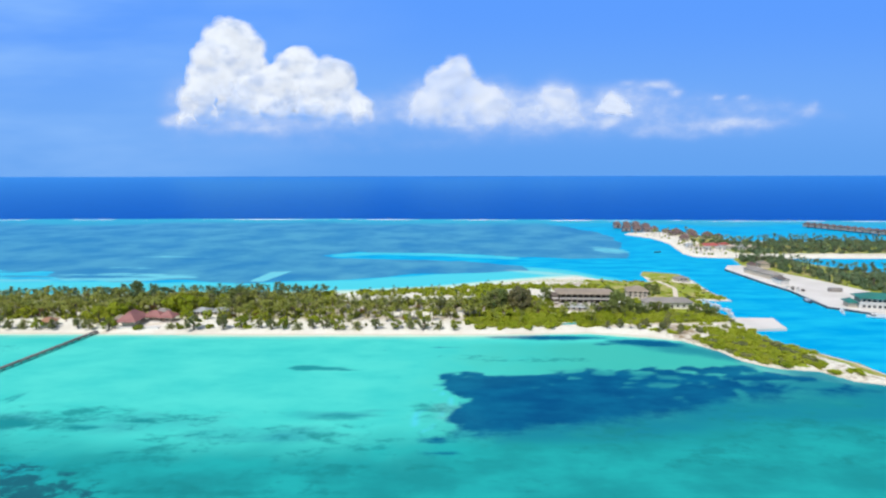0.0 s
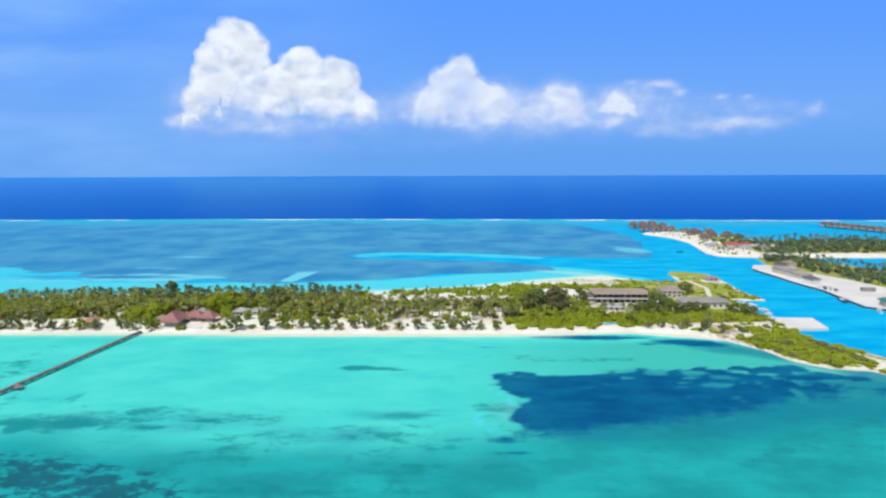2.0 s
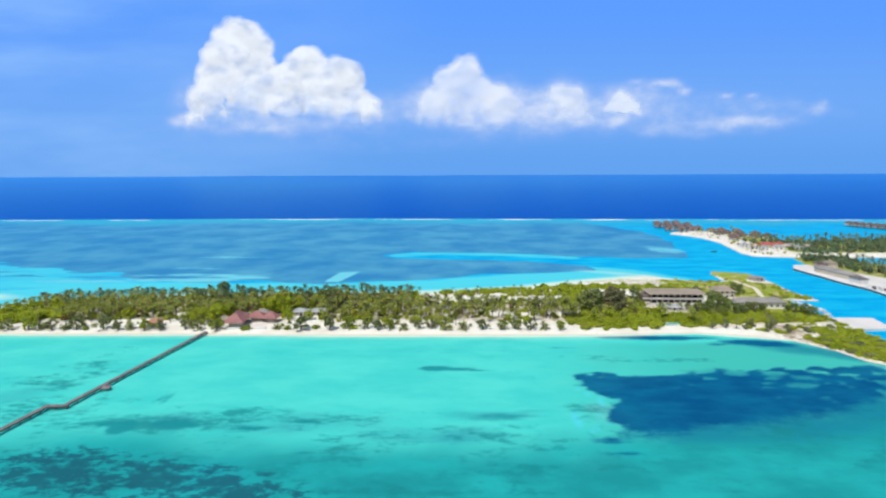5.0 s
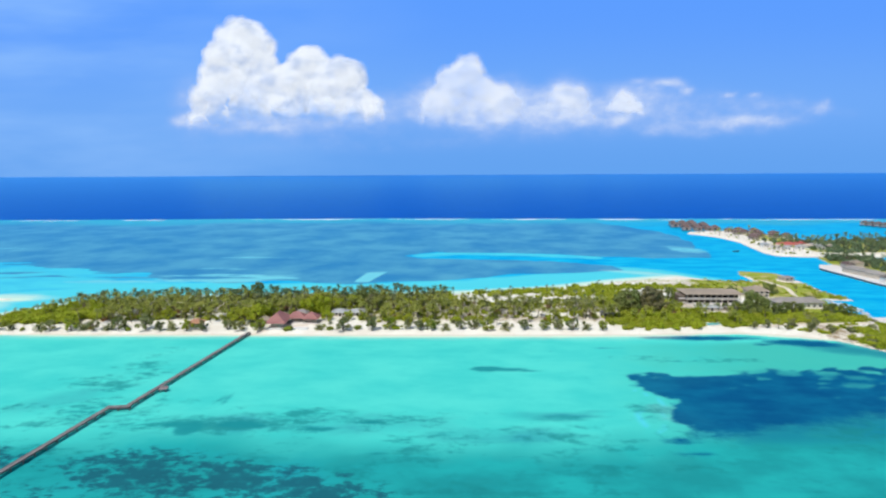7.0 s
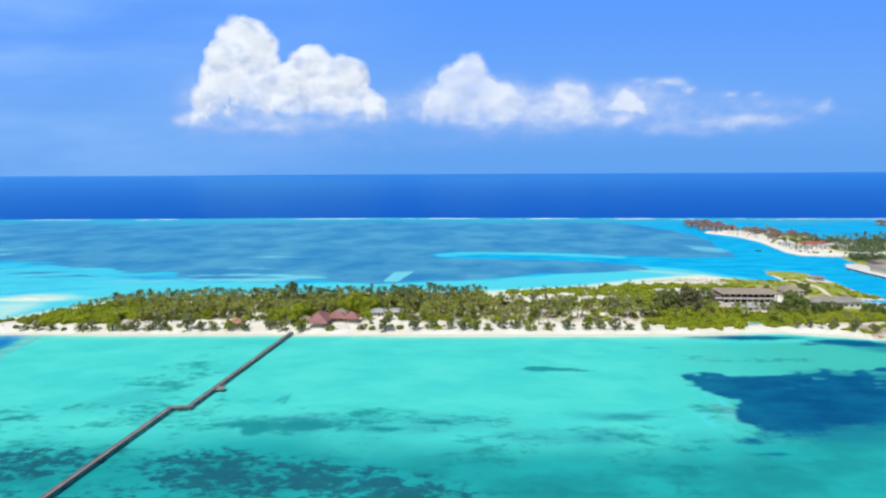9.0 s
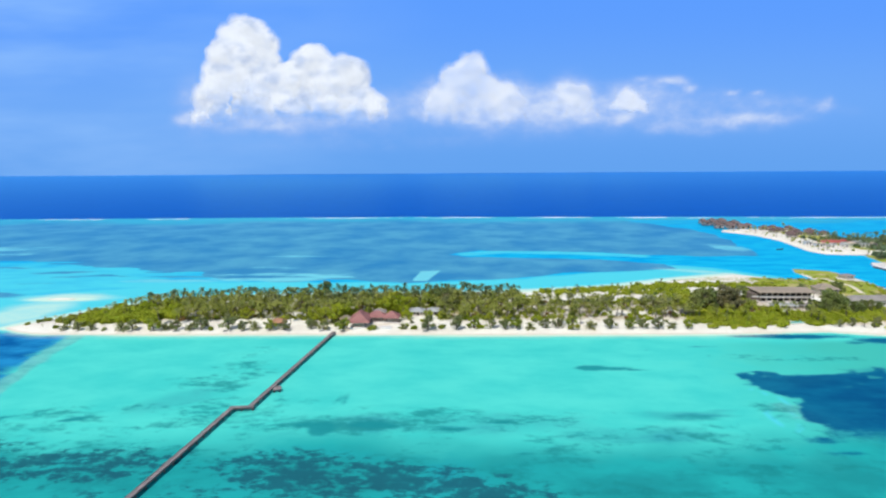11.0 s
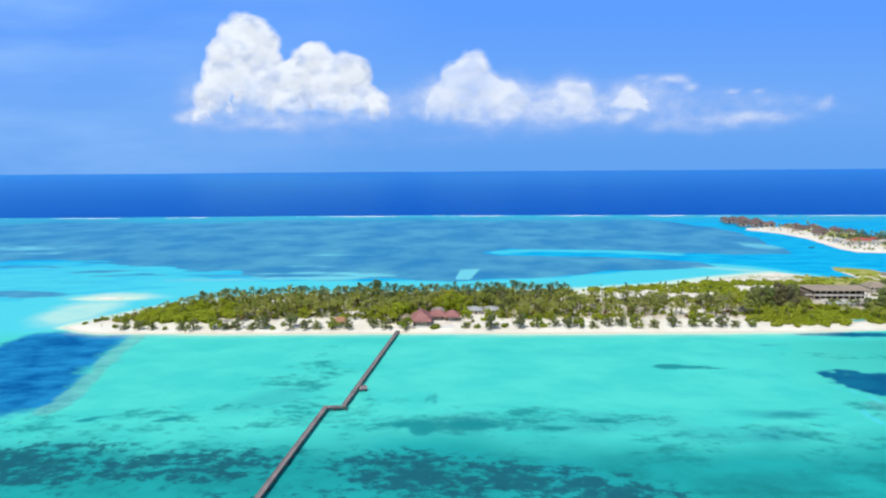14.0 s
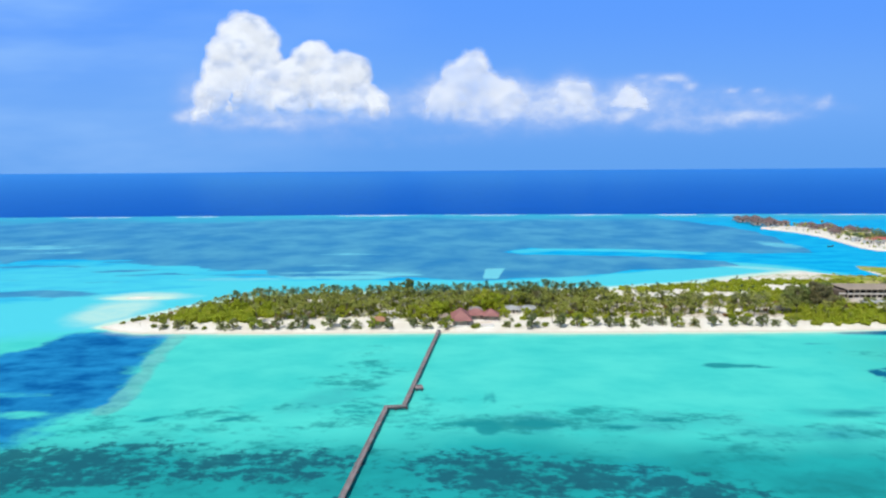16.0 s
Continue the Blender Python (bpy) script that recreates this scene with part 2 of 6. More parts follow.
    g.inputs["Color"].default_value = (0.24, 0.72, 1.0, 1)
    g.inputs["Roughness"].default_value = 0.32
    m.put(g.inputs["Normal"], normal)
    fr = m.node("ShaderNodeFresnel")
    fr.inputs["IOR"].default_value = 1.33
    x = m.node("ShaderNodeMixShader")
    m.put(x.inputs[0], m.math("MULTIPLY", m.math("POWER", fr.outputs[0], 2.6), 0.85))
    m.tree.links.new(d.outputs[0], x.inputs[1])
    m.tree.links.new(g.outputs[0], x.inputs[2])
    m.tree.links.new(x.outputs[0], m.out.inputs["Surface"])
    return m.mat


SEA = {
    "front_a": srgb(60, 190, 180), "front_b": srgb(84, 207, 191),
    "teal_a": srgb(28, 136, 136), "teal_b": srgb(36, 164, 160), "silt": srgb(62, 174, 158),
    "azure_a": srgb(0, 151, 204), "azure_b": srgb(26, 180, 213),
    "shoal": srgb(78, 198, 208),
    "lagoon_a": srgb(46, 123, 169), "lagoon_b": srgb(80, 154, 181),
    "streak": srgb(108, 194, 204),
    "reef": srgb(58, 168, 188),
    "gulf_a": srgb(10, 86, 144), "gulf_b": srgb(34, 134, 184),
    "weed_a": srgb(5, 70, 116), "weed_b": srgb(12, 96, 132), "weed_soft": srgb(30, 128, 138),
    "sill_a": srgb(84, 158, 156), "sill_b": srgb(110, 190, 180), "patch_a": srgb(16, 112, 122), "patch_b": srgb(34, 144, 144),
    "coral_a": srgb(28, 50, 74), "coral_b": srgb(30, 98, 112), "moss_a": srgb(20, 110, 114), "moss_b": srgb(32, 134, 132),
    "ocean_a": srgb(0, 62, 150), "ocean_b": srgb(0, 78, 174),
    "pale": srgb(208, 226, 200), "foam": srgb(250, 252, 252),
}
MAT["ground"] = ground_material()
MAT["sea"] = sea_material()


def backdrop_material():
    """The far air: blue above, milky low down, with faint high cloud."""
    m = Nodes("far_sky")
    p = m.pos()
    z = m.node("ShaderNodeSeparateXYZ")
    m.put(z.inputs[0], p)
    h = z.outputs["Z"]
    veil = m.noise(m.scaled(p, (0.0005, 0.0006, 0.0022)), 1.0, 4, 0.5)
    col = m.mix(m.step(h, 0, 700), srgb(100, 163, 240), srgb(113, 171, 248))
    col = m.mix(m.step(h, 500, 1500), col, srgb(94, 158, 255))
    left = m.step(z.outputs["X"], 500, -4200)
    milky = m.math("MULTIPLY", left, m.step(veil, 0.3, 0.75))
    col = m.mix(m.math("MULTIPLY", milky, 0.7), col, srgb(146, 194, 255))
    wisp = m.noise(m.scaled(p, (1, 1, 1.7)), 0.005, 6, 0.56)
    bank = m.math("ADD", m.attr("bank"), m.math("MULTIPLY", m.math("SUBTRACT", wisp, 0.5), m.math("MULTIPLY", m.step(m.attr("bank"), 0.0, 0.3), 0.62)))
    cover = m.math("MULTIPLY", m.step(bank, 0.0, 0.95), 0.94)
    fold = m.step(m.noise(m.scaled(p, (1, 1, 1.5)), 0.0085, 4, 0.5), 0.35, 0.7)
    col = m.mix(cover, col, m.mix(m.math("MULTIPLY", m.math("MULTIPLY", cover, cover), m.math("SUBTRACT", 1.0, m.math("MULTIPLY", fold, 0.6))), srgb(160, 190, 246), srgb(226, 236, 253)))
    em = m.node("ShaderNodeEmission")
    m.put(em.inputs[0], col)
    em.inputs[1].default_value = 1.0
    m.tree.links.new(em.outputs[0], m.out.inputs["Surface"])
    return m.mat


def cloud_material(name, opacity, bias=0.0, freq=0.0045, ragged=1.6):
    """Cloud droplets: emission stands in for light wandering inside, so the shading is softer than a solid's; thin
    towards base and rims.
    """
    m = Nodes(name)
    p = m.pos()
    # normals bent sunward to flatten the shading
    nrm = m.node("ShaderNodeVectorMath", operation="ADD")
    m.put(nrm.inputs[0], m.scaled(m.node("ShaderNodeNewGeometry").outputs["Normal"], (0.62, 0.62, 0.62)))
    nrm.inputs[1].default_value = tuple(sun_dir * 0.62)
    unit = m.node("ShaderNodeVectorMath", operation="NORMALIZE")
    m.put(unit.inputs[0], nrm.outputs[0])
    d = m.node("ShaderNodeBsdfDiffuse")
    d.inputs[0].default_value = (0.93, 0.955, 0.985, 1)
    m.put(d.inputs["Normal"], unit.outputs[0])
    # cloud brightness and its noise of grey-blue shade are painted as emission
    glow = m.node("ShaderNodeEmission")
    shade = m.step(m.noise(m.scaled(p, (1, 1, 1.9)), 0.0046, 5, 0.55), 0.46, 0.70)
    m.put(glow.inputs[0], m.mix(shade, (0.86, 0.92, 1.01, 1), (0.56, 0.67, 0.90, 1)))
    glow.inputs[1].default_value = 0.98
    lit = m.node("ShaderNodeMixShader")
    lit.inputs[0].default_value = 0.13
    m.tree.links.new(glow.outputs[0], lit.inputs[1])
    m.tree.links.new(d.outputs[0], lit.inputs[2])
    tr = m.node("ShaderNodeBsdfTransparent")
    grain = m.math("SUBTRACT", m.noise(p, freq, 5, 0.55), 0.5)
    dens = m.math("ADD", m.math("ADD", m.attr("thickness"), bias), m.math("MULTIPLY", grain, ragged))
    y = m.node("ShaderNodeMixShader")
    m.put(y.inputs[0], m.math("MULTIPLY", m.math("POWER", m.step(dens, -0.2, 1.5), 2.0), opacity))
    m.tree.links.new(tr.outputs[0], y.inputs[1])
    m.tree.links.new(lit.outputs[0], y.inputs[2])
    m.tree.links.new(y.outputs[0], m.out.inputs["Surface"])
    return m.mat


MAT["backdrop"] = backdrop_material()
for key, opacity, bias, freq, ragged in (("solid", 0.98, 0.05, 0.0045, 1.2), ("soft", 0.5, -0.12, 0.006, 2.1)):
    MAT["cloud_" + key] = cloud_material("cumulus_" + key, opacity, bias, freq, ragged)
    for ring, share in ((1, 0.5), (2, 0.42), (3, 0.26)):
        MAT["veil_%s_%d" % (key, ring)] = cloud_material("veil_%s_%d" % (key, ring), opacity * share, bias - 0.15 - 0.12 * ring, 0.008, 2.0)


# ---- shapes ----
def mesh_from(name, verts, faces, material, smooth=False):
    me = bpy.data.meshes.new(name)
    me.from_pydata([tuple(v) for v in verts], [], [tuple(f) for f in faces])
    me.materials.append(material)
    if smooth:
        me.shade_smooth()
    return me


def thing(name, label, category, group="", at=None):
    ob = new(name)
    ob.empty_display_size = 0.5
    tagged(ob, label, category, group)
    if at is not None:
        ob.matrix_world = at
    return ob


def part(name, bm, material, parent, label=""):
    me = bpy.data.meshes.new(name)
    bm.to_mesh(me)
    bm.free()
    me.materials.append(material)
    ob = new(name, me)
    ob.parent = parent
    if label:
        ob["label"] = label
    return ob


def shared(name, me, parent, m=None, label=""):
    ob = new(name, me)
    ob.parent = parent
    if m is not None:
        ob.matrix_local = m
    if label:
        ob["label"] = label
    return ob


def box(bm, x0, y0, z0, x1, y1, z1, bevel=0.0):
    made = bmesh.ops.create_cube(bm, size=1.0)["verts"]
    for v in made:
        v.co = Vector((x0 + (v.co.x + 0.5) * (x1 - x0), y0 + (v.co.y + 0.5) * (y1 - y0), z0 + (v.co.z + 0.5) * (z1 - z0)))
    if bevel:
        edges = {ed for v in made for ed in v.link_edges}
        bmesh.ops.bevel(bm, geom=list(edges), offset=bevel, segments=1, affect="EDGES")
    return bm


def hip_roof(bm, x0, y0, x1, y1, z, rise, over=0.6, thick=0.25, ridge=None):
    """A hipped roof with thickness and overhang; ridge: how far the ridge keeps from the ends."""
    x0, y0, x1, y1 = x0 - over, y0 - over, x1 + over, y1 + over
    if ridge is None:
        ridge = min(x1 - x0, y1 - y0) * 0.5
    if x1 - x0 >= y1 - y0:
        r0, r1 = (x0 + ridge, (y0 + y1) / 2), (x1 - ridge - 0.01, (y0 + y1) / 2)
    else:
        r0, r1 = ((x0 + x1) / 2, y0 + ridge), ((x0 + x1) / 2, y1 - ridge - 0.01)
    low = [bm.verts.new((x, y, z)) for x, y in ((x0, y0), (x1, y0), (x1, y1), (x0, y1))]
    edge = [bm.verts.new((x, y, z + thick)) for x, y in ((x0, y0), (x1, y0), (x1, y1), (x0, y1))]
    a, b = bm.verts.new((*r0, z + thick + rise)), bm.verts.new((*r1, z + thick + rise))
    bm.faces.new(low[::-1])
    for i in range(4):
        bm.faces.new((low[i], low[(i + 1) % 4], edge[(i + 1) % 4], edge[i]))
    if x1 - x0 >= y1 - y0:
        for f in ((edge[0], edge[1], b, a), (edge[1], edge[2], b), (edge[2], edge[3], a, b), (edge[3], edge[0], a)):
            bm.faces.new(f)
    else:
        for f in ((edge[0], edge[1], a), (edge[1], edge[2], b, a), (edge[2], edge[3], b), (edge[3], edge[0], a, b)):
            bm.faces.new(f)
    return bm


def tube(bm, points, radii, sides=6):
    """A tapered, bent tube through the points."""
    rings = []
    for i, (p, r) in enumerate(zip(points, radii)):
        q = Vector(points[min(i + 1, len(points) - 1)]) - Vector(points[max(i - 1, 0)])
        turn = q.to_track_quat("Z", "Y")
        rings.append([bm.verts.new(Vector(p) + turn @ Vector((r * math.cos(k * math.tau / sides), r * math.sin(k * math.tau / sides), 0))) for k in range(sides)])
    for u, v in zip(rings, rings[1:]):
        for k in range(sides):
            bm.faces.new((u[k], u[(k + 1) % sides], v[(k + 1) % sides], v[k]))
    bm.faces.new(rings[0][::-1])
    bm.faces.new(rings[-1])
    return bm


# ---- fields of the plan ----
def value_noise(x, y, seed):
    """Smooth noise from -1 to 1 on arrays."""
    table = np.random.RandomState(seed).uniform(-1, 1, (64, 64))
    xi, yi = np.floor(x).astype(int), np.floor(y).astype(int)
    fx, fy = x - xi, y - yi
    fx, fy = fx * fx * (3 - 2 * fx), fy * fy * (3 - 2 * fy)
    g = lambda i, j: table[(xi + i) % 64, (yi + j) % 64]
    return (g(0, 0) * (1 - fx) + g(1, 0) * fx) * (1 - fy) + (g(0, 1) * (1 - fx) + g(1, 1) * fx) * fy


def fbm(x, y, scale, seed, octaves=4):
    out, amp, total = 0.0, 1.0, 0.0
    for k in range(octaves):
        out = out + amp * value_noise(x / scale, y / scale, seed + k)
        total += amp
        amp, scale = amp * 0.55, scale * 0.5
    return out / total


def signed(x, y, poly):
    """Distance to a closed outline, negative inside."""
    x, y = np.asarray(x, float), np.asarray(y, float)
    best, inside = np.full(x.shape, 1e9), np.zeros(x.shape, bool)
    for (ax, ay), (bx, by) in zip(poly, poly[1:] + poly[:1]):
        dx, dy = bx - ax, by - ay
        t = np.clip(((x - ax) * dx + (y - ay) * dy) / (dx * dx + dy * dy), 0, 1)
        best = np.minimum(best, np.hypot(x - ax - t * dx, y - ay - t * dy))
        with np.errstate(divide="ignore", invalid="ignore"):
            cross = ((ay > y) != (by > y)) & (x < (bx - ax) * (y - ay) / (by - ay if by != ay else 1e-9) + ax)
        inside ^= cross
    return np.where(inside, -best, best)


def along(x, y, line):
    """Distance to an open line."""
    best = np.full(np.shape(x), 1e9)
    for (ax, ay), (bx, by) in zip(line, line[1:]):
        dx, dy = bx - ax, by - ay
        t = np.clip(((x - ax) * dx + (y - ay) * dy) / (dx * dx + dy * dy), 0, 1)
        best = np.minimum(best, np.hypot(x - ax - t * dx, y - ay - t * dy))
    return best


def ramp(v, lo, hi):
    t = np.clip((v - lo) / (hi - lo), 0, 1)
    return t * t * (3 - 2 * t)


def spot(x, y, cx, cy, rx, ry, turn=0.0):
    """1 in the middle of an ellipse, 0.5 on its rim, falling away outside."""
    c, s = math.cos(radians(turn)), math.sin(radians(turn))
    u, v = (x - cx) * c + (y - cy) * s, (y - cy) * c - (x - cx) * s
    return np.clip(1.5 - np.hypot(u / rx, v / ry), 0, 1)


ISLAND = [(-357, 280.5), (-343, 273), (-328, 269.5), (-284, 268), (-227, 267.8), (-176, 267.5), (-108, 266), (-52, 266), (10, 266.3), (41, 267.4),
          (74, 269.4), (99, 264), (116, 257), (126, 242), (130, 229), (140, 221), (156, 218), (162, 208), (173, 203), (186, 204),
          (179, 214), (178, 227), (171, 238), (164, 247), (160, 256), (158, 263), (159, 275), (158, 300), (158, 336), (180, 336),
          (178, 361), (182, 388), (182, 423), (159, 433), (152, 419), (150, 394), (131, 394), (101, 412), (46, 393), (0, 372),
          (-60, 358), (-130, 352), (-200, 351), (-260, 346), (-306, 336), (-330, 311)]
EAST_ISLE = [(221, 672), (241, 638), (244, 591), (229, 521), (233, 504), (252, 498), (300, 495), (420, 494), (760, 494),
             (760, 600), (480, 602), (330, 612), (318, 650), (300, 690), (260, 700), (232, 690)]
EAST_QUAY = [(226.5, 437), (228.5, 383), (231.5, 362), (227, 318), (234, 312), (247, 299), (300, 285), (500, 285), (500, 360), (342, 424), (300, 500), (262, 500), (250, 462)]
SANDBANK = (-370, 343, 13, 3)


def reef_line(x):
    return np.where(x > -200, 886 - 0.05 * (x + 200), 886.0 + 0.01 * (x + 200))


# ---- the sea: one sheet to the horizon ----
def sea_axis(fine, out):
    return np.array(sorted(set(np.round(np.concatenate([fine, out]), 3))))


def build_sea():
    xs = sea_axis(np.arange(-960, 761, 3.0), np.concatenate([np.linspace(-6500, -970, 24), np.linspace(780, 6500, 24)]))
    ys = sea_axis(np.arange(100, 560, 2.2), np.concatenate([np.arange(562, 960, 5.0), np.geomspace(965, 4958, 40), np.array([-4000, -1500, -500, -100, 0, 40, 60, 80, 90])]))
    X, Y = np.meshgrid(xs, ys)
    n, k = len(xs), len(ys)
    wob = fbm(X, Y, 30, 5)
    wide = fbm(X * 0.4, Y, 40, 9)
    isle = signed(X, Y, ISLAND)
    east = np.minimum(signed(X, Y, EAST_ISLE), signed(X, Y, EAST_QUAY))
    bank = (np.hypot((X - SANDBANK[0]) / SANDBANK[2], (Y - SANDBANK[1]) / SANDBANK[3]) - 1) * 9
    f = {}
    # the front lagoon ends at the island's line, the spit and the deep gulf to the west
    front = signed(X, Y, [(-372, 284), (-300, 300), (0, 330), (156, 330), (160, 256), (181, 212), (186, 204), (420, 120), (420, -4200), (-6600, -4200), (-6600, 250), (-420, 262)])
    f["azure"] = ramp(front + wob * 3, -4, 4)
    edge = np.interp(X, [-400, -290, -230, -195, -150, -100, -65, 0, 37, 100, 160, 300], [160, 162, 160, 166, 168, 162, 158, 164, 178, 198, 208, 200])
    f["teal"] = ramp(edge - Y + wob * 10, -16, 26)
    f["silt"] = ramp(X + wob * 20, -60, 90) * ramp(262 - Y, 0, 14) * 0.9
    f["shoal"] = np.maximum.reduce([
        ramp(-signed(X, Y, [(-294, 398), (-195, 395), (-148, 389), (-110, 398), (-71, 402), (-17, 423), (28, 430), (65, 441), (63, 456), (100, 440), (130, 405), (150, 385), (0, 340), (-330, 300), (-420, 280), (-430, 350)]) + wob * 5, -8, 14),
        1.0 * spot(X + wide * 20, Y + wob * 8, -405, 305, 70, 42), 0.7 * spot(X + wide * 20, Y, -330, 385, 70, 16), 0.62 * spot(X + wide * 20, Y + wob * 8, -450, 400, 170, 95), 0.62 * (1 - ramp(along(X, Y, [(-100, 514), (-60, 528), (0, 518), (60, 500)]) + wob * 3, 5, 16))])
    lagoon = signed(X, Y, [(-4000, 900), (-4000, 600), (-900, 600), (-700, 520), (-560, 472), (-521, 484), (-464, 474), (-407, 458), (-374, 438), (-321, 430), (-292, 398), (-230, 396), (-195, 403), (-148, 391),
                           (-110, 399), (-71, 402), (-17, 423), (28, 430), (64, 440), (63, 456), (54, 461), (-20, 487), (-97, 495), (-117, 512), (-88, 537), (6, 522), (75, 506), (112, 497),
                           (168, 494), (176, 540), (200, 640), (196, 700), (150, 790), (130, 900)])
    bent_x, bent_y = X + wide * 30, Y + wob * 7 + wide * 7
    f["lagoon"] = np.maximum(ramp(-lagoon + wob * 6 + wide * 6 + 16 * fbm(X * 0.22, Y, 13, 13) * ramp(-X, 250, 330), -8, 7), np.maximum.reduce(
        [k * spot(bent_x, bent_y, cx, cy, rx, ry, turn) for cx, cy, rx, ry, turn, k in (
            (-470, 352, 58, 10, 0, 0.78), (-440, 432, 34, 5, 0, 0.6), (-392, 418, 46, 5, 0, 0.58), (-330, 412, 36, 5, -4, 0.6),
            (-425, 392, 26, 3, 0, 0.5), (-500, 400, 30, 4, 0, 0.45), (-520, 455, 60, 6, 0, 0.6))]))
    f["streak"] = np.maximum.reduce([
        1.1 * ramp(-signed(X, Y, [(-146, 394), (-134, 392), (-124, 434), (-141, 432)]), -3, 4),
        0.7 * spot(X, Y, -250, 402, 70, 9), 0.65 * spot(X, Y, -330, 398, 50, 8), 0.7 * spot(X, Y, -210, 410, 26, 5),
        0.62 * spot(X, Y, 165, 545, 22, 36, 20), 0.62 * spot(bent_x, bent_y, -600, 560, 90, 20), 0.55 * spot(bent_x, bent_y, -560, 520, 60, 12), 0.6 * spot(bent_x, bent_y, -250, 420, 70, 9), 0.55 * spot(bent_x, bent_y, -262, 452, 40, 6), 0.5 * spot(bent_x, bent_y, -251, 505, 60, 8)])
    reef = reef_line(X)
    f["reef"] = ramp(Y - reef + 40 + wide * 40, -100, 20) * 0.9
    f["ocean"] = ramp(Y - reef + wide * 4, -5, 5)
    f["foam"] = np.clip(1.2 - np.abs(Y - reef + 12 + wide * 4) / 11, 0, 1) * (Y < 930)
    gulf = signed(X, Y, [(-316, 267), (-349, 271), (-362, 265), (-361, 253), (-360, 240), (-372, 232), (-520, 222), (-800, 220), (-800, 110), (-420, 140), (-311, 159), (-306, 166), (-309, 175), (-304, 181),
                         (-296, 187), (-300, 200), (-309, 220), (-313, 241)])
    f["gulf"] = ramp(-gulf + 7 + wob * 5 + wide * 5 + (wide * 14 + wob * 8) * ramp(-X, 345, 372), -10, 20) - 0.6 * spot(X + wide * 14, Y + wob * 4, -324, 178, 10, 3.5) - 0.5 * spot(X + wide * 14, Y + wob * 4, -335, 196, 18, 3)
    f["sill"] = np.maximum(ramp(9 - np.abs(along(X, Y, [(-307, 266), (-304, 238), (-297, 212), (-293, 196), (-293, 184)]) + wob * 3), 1, 7) * 0.95 * ramp(gulf, -2, 2), 0.55 * spot(X, Y, 2, 178, 7, 14))
    f["haze_weed"] = np.maximum.reduce([
        0.6 * spot(X + wob * 6, Y + wob * 4, -47, 178, 11, 4.5), 0.6 * spot(X + wob * 6, Y + wob * 4, -33, 178, 13, 3.4), 0.5 * spot(X, Y + wob * 4, -21, 181, 9, 2), 0.8 * (1 - ramp(along(X, Y, [(100, 249), (122, 239), (148, 221), (172, 200)]) + wob * 4, 3, 15)), 0.5 * spot(X, Y, -120, 172, 60, 10), 0.35 * spot(X, Y, -140, 143, 70, 16), 0.35 * spot(X, Y, -280, 148, 70, 16),
        0.5 * spot(X, Y, -60, 164, 30, 7), 0.5 * spot(X, Y, -216, 192, 22, 10, 30), 0.62 * spot(X, Y, 60, 176, 64, 20), 0.75 * spot(X, Y, 130, 186, 62, 18), 0.6 * spot(X, Y, 25, 167, 22, 11)])
    f["mottle"] = np.maximum.reduce([
        0.62 * spot(X, Y, -130, 173, 66, 10), 0.5 * spot(X, Y, -195, 178, 50, 14), 0.5 * spot(X, Y, -265, 172, 45, 14), 0.5 * spot(X, Y, -55, 166, 46, 9), 0.42 * spot(X, Y, -60, 140, 90, 24),
        0.45 * spot(X, Y, 90, 165, 90, 24), 0.5 * spot(X, Y, -2, 172, 12, 18), 0.5 * spot(X, Y, -210, 215, 20, 30, -20), 0.45 * spot(X, Y, 20, 232, 50, 5), 0.5 * spot(X, Y, -230, 150, 110, 16),
        0.5 * spot(X + wob * 3, Y + wob * 5, -159.5, 171, 3.4, 6), 0.5 * spot(X, Y, -160, 187, 2.5, 9), 0.6 * spot(X, Y, -145, 173, 12, 3), 0.6 * spot(X, Y, -135, 172, 9, 3),
        0.6 * spot(X, Y, -271, 176, 5, 2.5), 0.62 * spot(X, Y, -243, 174, 6, 2.5, 20), 0.45 * spot(X, Y, -216, 176, 16, 5)])
    # the broad meadow of sea grass: a clean northern edge, holes of sand in its east, fading out to the south
    big = signed(X, Y, [(-5, 216), (15, 215.5), (38, 216), (55, 218), (59, 226), (66, 222.5), (74, 220), (87, 224), (121, 225), (130, 223), (137, 215), (148, 212), (157, 206), (172, 200), (230, 190),
                        (230, 172), (163, 186), (137, 184), (114, 178), (91, 172), (70, 166), (50, 163), (32, 162), (18, 160), (12, 158), (5, 159), (2, 166), (4, 170), (2, 174), (4, 182), (8, 190), (4, 194), (0, 199), (-2, 209)])
    south = np.interp(X, [-5, 20, 50, 70, 91, 114, 137, 165, 230], [160, 164, 172, 178, 183, 189, 193, 197, 198]) + wob * 7 + wide * 6
    holes = np.maximum.reduce([spot(X + wob * 3, Y + wob * 2, *c) for c in ((64.6, 215, 5, 3), (72, 204.6, 3, 1.5), (83.6, 203, 6, 2.5), (89, 210.4, 5, 2.5), (98.5, 217, 4, 2), (143, 204, 9, 3), (132, 207, 7, 2), (50.7, 209, 2.5, 1.5), (80.7, 215, 6, 2.5), (110, 214, 5, 1.6), (118, 207, 5, 1.4))])
    east_holes = spot(X, Y, 88, 209, 48, 20) * ramp(fbm(X * 0.7, Y, 6, 71), 0.08, 0.5)
